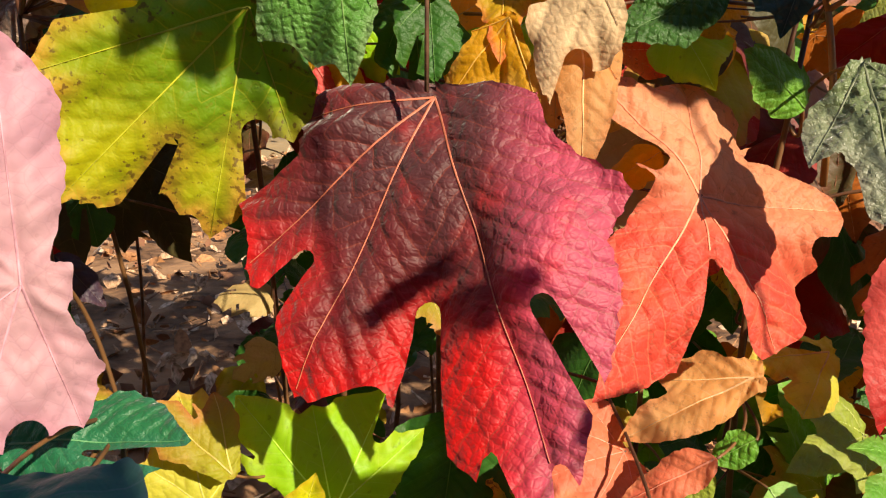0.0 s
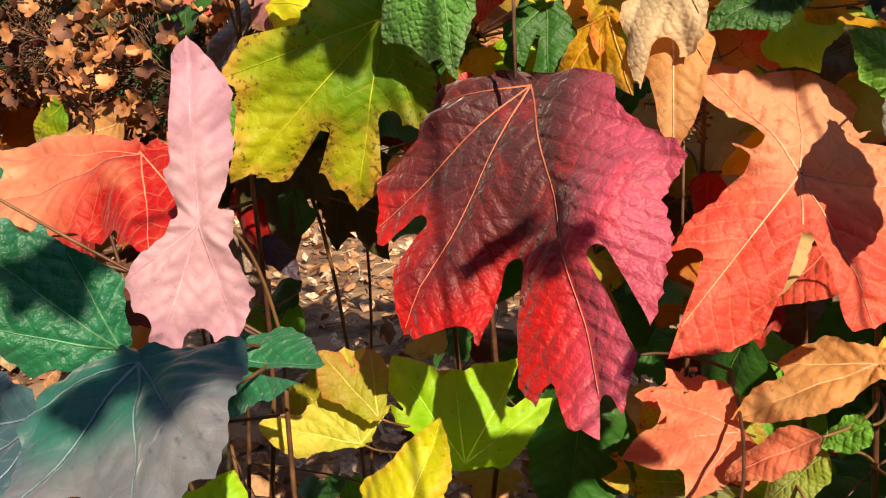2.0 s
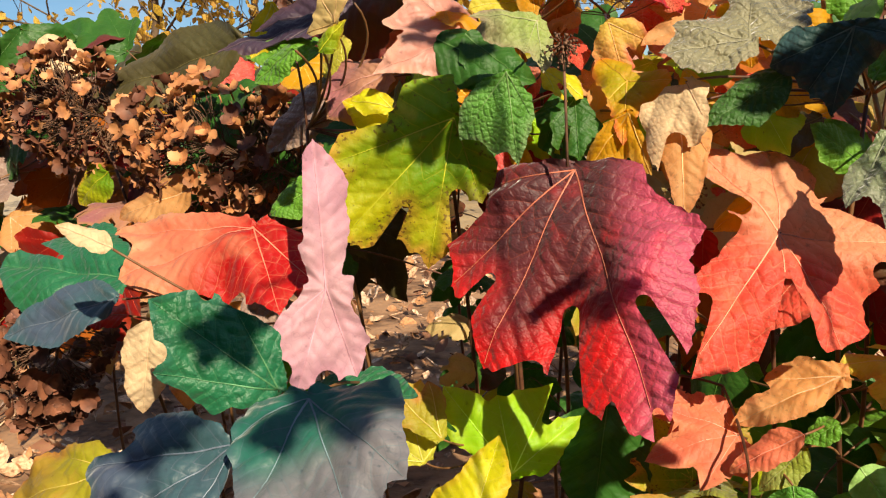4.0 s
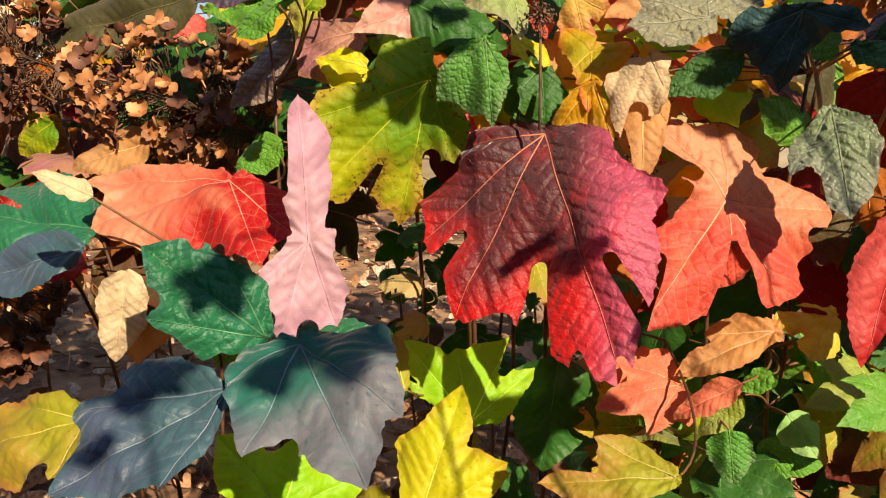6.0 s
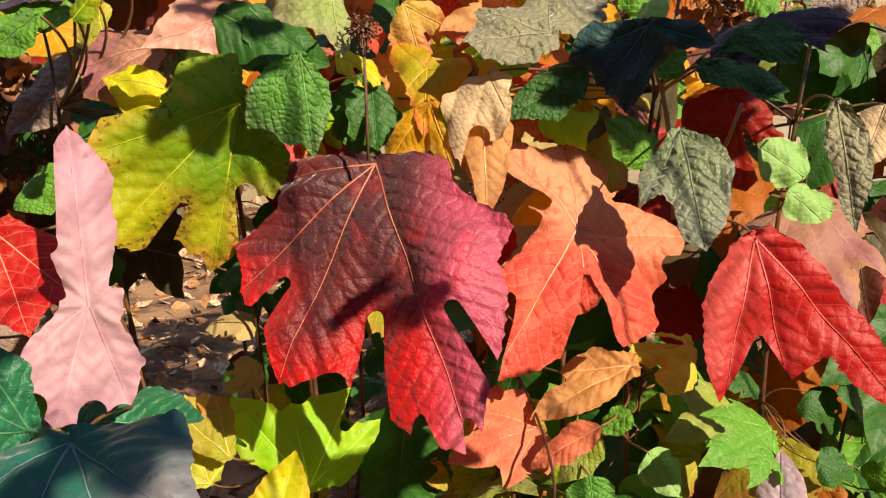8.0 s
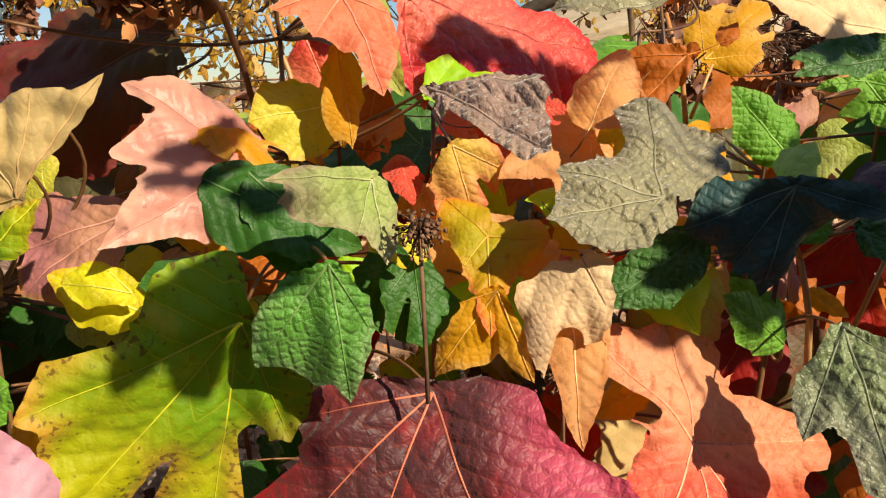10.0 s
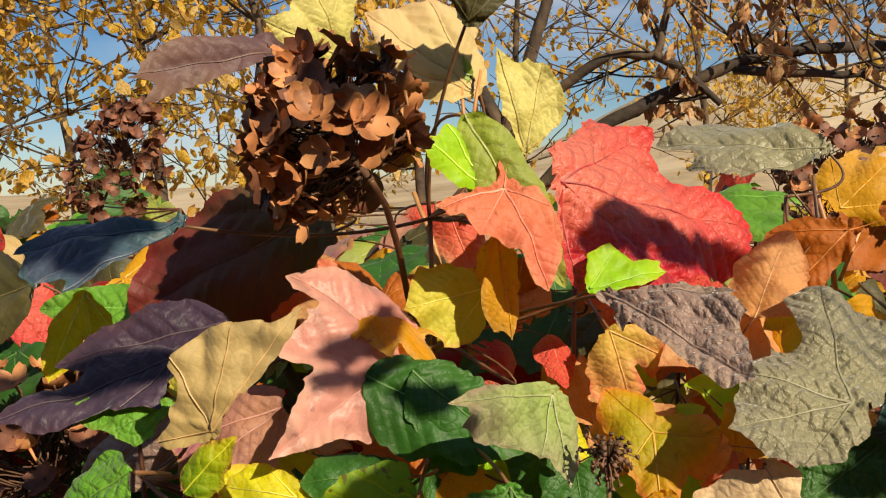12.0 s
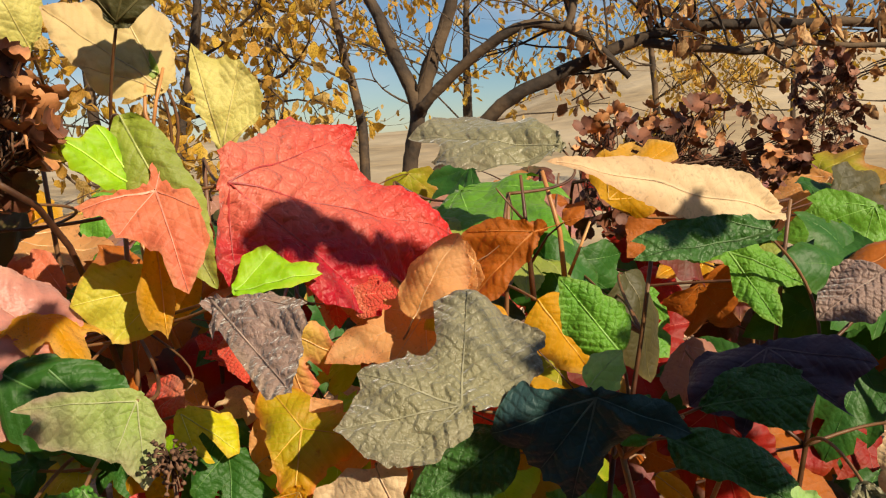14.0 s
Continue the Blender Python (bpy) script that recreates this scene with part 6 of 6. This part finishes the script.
flower_head("broad dry brown flower head among dark leaves", (-0.72, 0.62, 0.90), (-0.8, 0.1, 0.2), 0.10, 0.075, 180, FLORETS[:2] + DARKFLORETS[:2], 14)
flower_head("shaded dark brown dried flower head", (-0.60, 0.44, 0.63), (-0.3, 0.0, -0.8), 0.08, 0.055, 110, DARKFLORETS, 5)
flower_head("brown dried flower head at the back", (0.31, 0.96, 1.005), (0.75, 0.1, 0.1), 0.13, 0.075, 210, FLORETS[:2] + DARKFLORETS[:2], 6)
flower_head("upright russet dried flower head", (0.67, 1.5, 1.07), (0.05, 0, 1), 0.10, 0.06, 120, DARKFLORETS, 7)
flower_head("dark dried flower head against the trees", (-0.66, 1.15, 1.07), (0.3, 0, 0.6), 0.09, 0.065, 120, DARKFLORETS, 8)


def seed_cluster(label, centre, radius, count, seed):
    """A wiry tuft of tiny seed capsules."""
    r = random.Random(seed)
    ob = tagged(new("seed_cluster"), label, "seed head", "seed clusters")
    ob.matrix_basis = Matrix.Translation(Vector(centre))
    twigs = [tube([(0, 0.005, -0.08), (0, 0.004, -0.03), (0, 0, 0)], 0.0012, 0.0009, 5)]
    for i in range(count):
        d = Vector((r.gauss(0, 1), r.gauss(0, 1), r.gauss(0, 1))).normalized() * radius * r.uniform(0.4, 1)
        twigs.append(tube([d * 0.15, d * 0.6 + Vector((0, 0, 0.002)), d], 0.0004, 0.0004, 4))
        twigs.append(tube([d * 0.97, d * 1.02, d * 1.08], 0.0008, 0.0013, 5))
    vs, fs = joined(twigs)
    part("seed_tuft", mesh_of("seed_tuft", vs, fs, TWIG), ob)


seed_cluster("dry dark seed cluster among the leaves", (0.03, 0.48, 0.795), 0.018, 90, 1)
seed_cluster("small dry seed cluster on a twig", (-0.045, 0.37, 0.905), 0.013, 70, 2)


# ---- trees behind ----
def limb(points, r0, r1):
    """A knotty limb through the given points, smoothed."""
    pts = [Vector(p) for p in points]
    out = []
    for i in range(len(pts) - 1):
        p0, p1, p2, p3 = pts[max(i - 1, 0)], pts[i], pts[i + 1], pts[min(i + 2, len(pts) - 1)]
        for s in range(6):
            t = s / 6
            out.append(0.5 * ((2 * p1) + (p2 - p0) * t + (2 * p0 - 5 * p1 + 4 * p2 - p3) * t * t + (3 * p1 - p0 - 3 * p2 + p3) * t ** 3))
    out.append(pts[-1])
    out = [p + Vector((noise.noise(p * 7), noise.noise(p * 7 + Vector((9, 0, 0))), noise.noise(p * 7 + Vector((0, 9, 0))))) * 0.012 for p in out]
    return tube(out, r0, r1, 8, 0.3), out


def twigs_from(r, p, d, length, radius, depth, pieces, ends):
    """Branching twigs; gathers tubes and end points."""
    pts = [p]
    for i in range(5):
        d = (d + Vector((r.uniform(-1, 1), r.uniform(-1, 1), r.uniform(-0.8, 0.9))) * 0.28).normalized()
        pts.append(pts[-1] + d * length / 5)
    pieces.append(tube(pts, radius, radius * 0.5, 5))
    ends.extend(pts[2:])
    if depth > 0:
        for i in range(3):
            q = pts[r.randrange(2, 6)]
            nd = (d + Vector((r.uniform(-1, 1), r.uniform(-1, 1), r.uniform(-0.6, 0.9))) * 0.9).normalized()
            twigs_from(r, q, nd, length * r.uniform(0.5, 0.75), radius * 0.55, depth - 1, pieces, ends)


def leaflet(p, size, r, droop):
    """A small curled leaf of six faces."""
    a = Vector((r.uniform(-1, 1), r.uniform(-1, 1), r.uniform(-1, 0.4) - droop)).normalized()
    b = a.cross(Vector((r.uniform(-1, 1), r.uniform(-1, 1), r.uniform(-1, 1)))).normalized()
    n = a.cross(b)
    w = size * r.uniform(0.22, 0.36)
    curl = r.uniform(0.1, 0.6) * w
    vs = [p, p + a * size * 0.35 + b * w + n * curl, p + a * size * 0.4, p + a * size * 0.35 - b * w + n * curl,
          p + a * size * 0.75 + b * w * 0.7 + n * curl * 1.2, p + a * size * 0.8 - n * curl * 0.3, p + a * size * 0.75 - b * w * 0.7 + n * curl * 1.2, p + a * size + n * curl]
    return vs, [(0, 2, 1), (0, 3, 2), (1, 2, 5, 4), (2, 3, 6, 5), (4, 5, 7), (5, 6, 7)]


DRYLEAF = scattered_material("dry_tree_leaf", [(0.46, 0.22, 0.08), (0.58, 0.32, 0.13), (0.34, 0.15, 0.06), (0.64, 0.40, 0.18)], 0.7, 0.3)
GOLDLEAF = scattered_material("golden_tree_leaf", [(0.66, 0.38, 0.04), (0.74, 0.48, 0.05), (0.56, 0.30, 0.05), (0.66, 0.46, 0.16)], 0.6, 0.45)

tree = tagged(new("tree"), "low tree with dark limbs and curled brown leaves", "tree")
r = random.Random(5)
pieces, ends = [], []
limbs = [([(-0.24, 2.9, -0.02), (-0.25, 2.9, 0.55), (-0.2, 2.9, 0.93), (-0.17, 2.9, 1.15), (-0.25, 2.9, 1.37), (-0.32, 2.92, 1.52), (-0.43, 2.95, 1.8), (-0.5, 3.0, 2.2)], 0.034, 0.016, 5),
         ([(-0.17, 2.9, 1.12), (-0.10, 2.9, 1.32), (-0.03, 2.9, 1.51), (0.03, 2.92, 1.75), (0.05, 3.0, 2.2)], 0.030, 0.014, 5),
         ([(-0.15, 2.85, 1.14), (0.02, 2.78, 1.29), (0.21, 2.75, 1.40), (0.34, 2.75, 1.39), (0.37, 2.75, 1.47), (0.41, 2.75, 1.66), (0.48, 2.75, 1.95)], 0.019, 0.010, 10),
         ([(-0.22, 2.88, 0.80), (0.13, 2.8, 1.14), (0.30, 2.8, 1.23), (0.49, 2.8, 1.31), (0.71, 2.8, 1.38), (1.07, 2.8, 1.38), (1.37, 2.8, 1.37), (1.71, 2.8, 1.32), (2.1, 2.8, 1.34)], 0.026, 0.012, 26),
         ([(0.34, 2.75, 1.39), (0.45, 2.75, 1.31), (0.54, 2.75, 1.22)], 0.018, 0.010, 4),
         ([(0.60, 2.8, 1.34), (0.85, 2.7, 1.29), (1.15, 2.7, 1.30), (1.6, 2.7, 1.27)], 0.016, 0.007, 14)]
for pts, r0, r1, count in limbs:
    tb, line = limb(pts, r0, r1)
    pieces.append(tb)
    for i in range(count):
        p = line[r.randrange(len(line) // 3, len(line))]
        twigs_from(r, p, Vector((r.uniform(-1, 1), r.uniform(-0.4, 0.4), r.uniform(-0.3, 1))).normalized(), r.uniform(0.12, 0.4), 0.005, 1, pieces, ends)
vs, fs = joined(pieces)
part("trunk", mesh_of("trunk", vs, fs, BARK), tree)
tufts = []
for p in ends:
    if p.x > 0.3 and r.random() < 0.5:
        for q in range(r.randrange(1, 4)):
            tufts.append(leaflet(p + Vector((r.uniform(-1, 1), r.uniform(-1, 1), r.uniform(-1, 0))) * 0.02, r.uniform(0.03, 0.065), r, 0.9))
vs, fs = joined(tufts)
tagged(part("crown", mesh_of("crown", vs, fs, DRYLEAF), tree, "curled brown leaves"), kind="stuff")


def golden_tree(x, y, height, seed, count, label):
    r = random.Random(seed)
    ob = tagged(new("tree"), label, "tree", "golden trees behind")
    ob.matrix_basis = Matrix.Translation((x, y, ground_height(x, y) - 0.05))
    pieces, ends = [], []
    line = [(0, 0, 0), (r.uniform(-.1, .1), 0, height * 0.3), (r.uniform(-.25, .25), 0, height * 0.65), (r.uniform(-.4, .4), 0, height)]
    tb, pts = limb(line, 0.035 * height * 0.5, 0.012)
    pieces.append(tb)
    for i in range(count):
        p = pts[r.randrange(3, len(pts))]
        ang = r.uniform(0, 6.3)
        twigs_from(r, p, Vector((math.cos(ang), math.sin(ang), r.uniform(-0.1, 0.7))).normalized(), height * r.uniform(0.25, 0.5), 0.014, 2, pieces, ends)
    vs, fs = joined(pieces)
    part("trunk", mesh_of("trunk", vs, fs, BARK), ob)
    tufts = []
    for p in ends:
        for q in range(r.randrange(0, 5)):
            tufts.append(leaflet(p + Vector((r.gauss(0, 1), r.gauss(0, 1), r.gauss(0, 1))) * 0.06, r.uniform(0.07, 0.14), r, 0.5))
    vs, fs = joined(tufts)
    tagged(part("crown", mesh_of("crown", vs, fs, GOLDLEAF), ob, "thin golden foliage"), kind="stuff")


for i, (x, y, h) in enumerate(((-2.3, 6.2, 3.6), (-3.6, 7.5, 4.2), (-1.2, 8.0, 4.0), (-4.8, 6.0, 3.5), (-0.2, 11.0, 5.0), (-3.0, 11.5, 5.5), (2.6, 13.0, 4.5), (5.5, 15.0, 4.0), (-6.0, 10.0, 5.0))):
    golden_tree(x, y, h, 40 + i, 16, "slender tree with thin golden autumn foliage")


# ---- fallen leaves and mulch on the ground ----
def litter():
    r = random.Random(2)
    pieces = []
    for i in range(9000):
        y = 0.2 + 5.5 * r.random() ** 1.5
        x = r.uniform(-1.2 - 0.8 * y, 0.9 + 0.8 * y)
        p = Vector((x, y, ground_height(x, y) + r.uniform(0.004, 0.03)))
        if i % 4 == 0:
            d = Vector((r.uniform(-1, 1), r.uniform(-1, 1), r.uniform(-0.1, 0.2))).normalized()
            pieces.append(tube([p, p + d * 0.03, p + d * r.uniform(0.05, 0.10)], 0.004, 0.002, 4))
        else:
            pieces.append(leaflet(p, r.uniform(0.03, 0.09), r, -0.3))
    vs, fs = joined(pieces)
    tagged(new("leaf_litter", mesh_of("leaf_litter", vs, fs, LITTER)), "fallen brown leaves and wood chips on the soil", "leaf litter", kind="stuff")


litter()
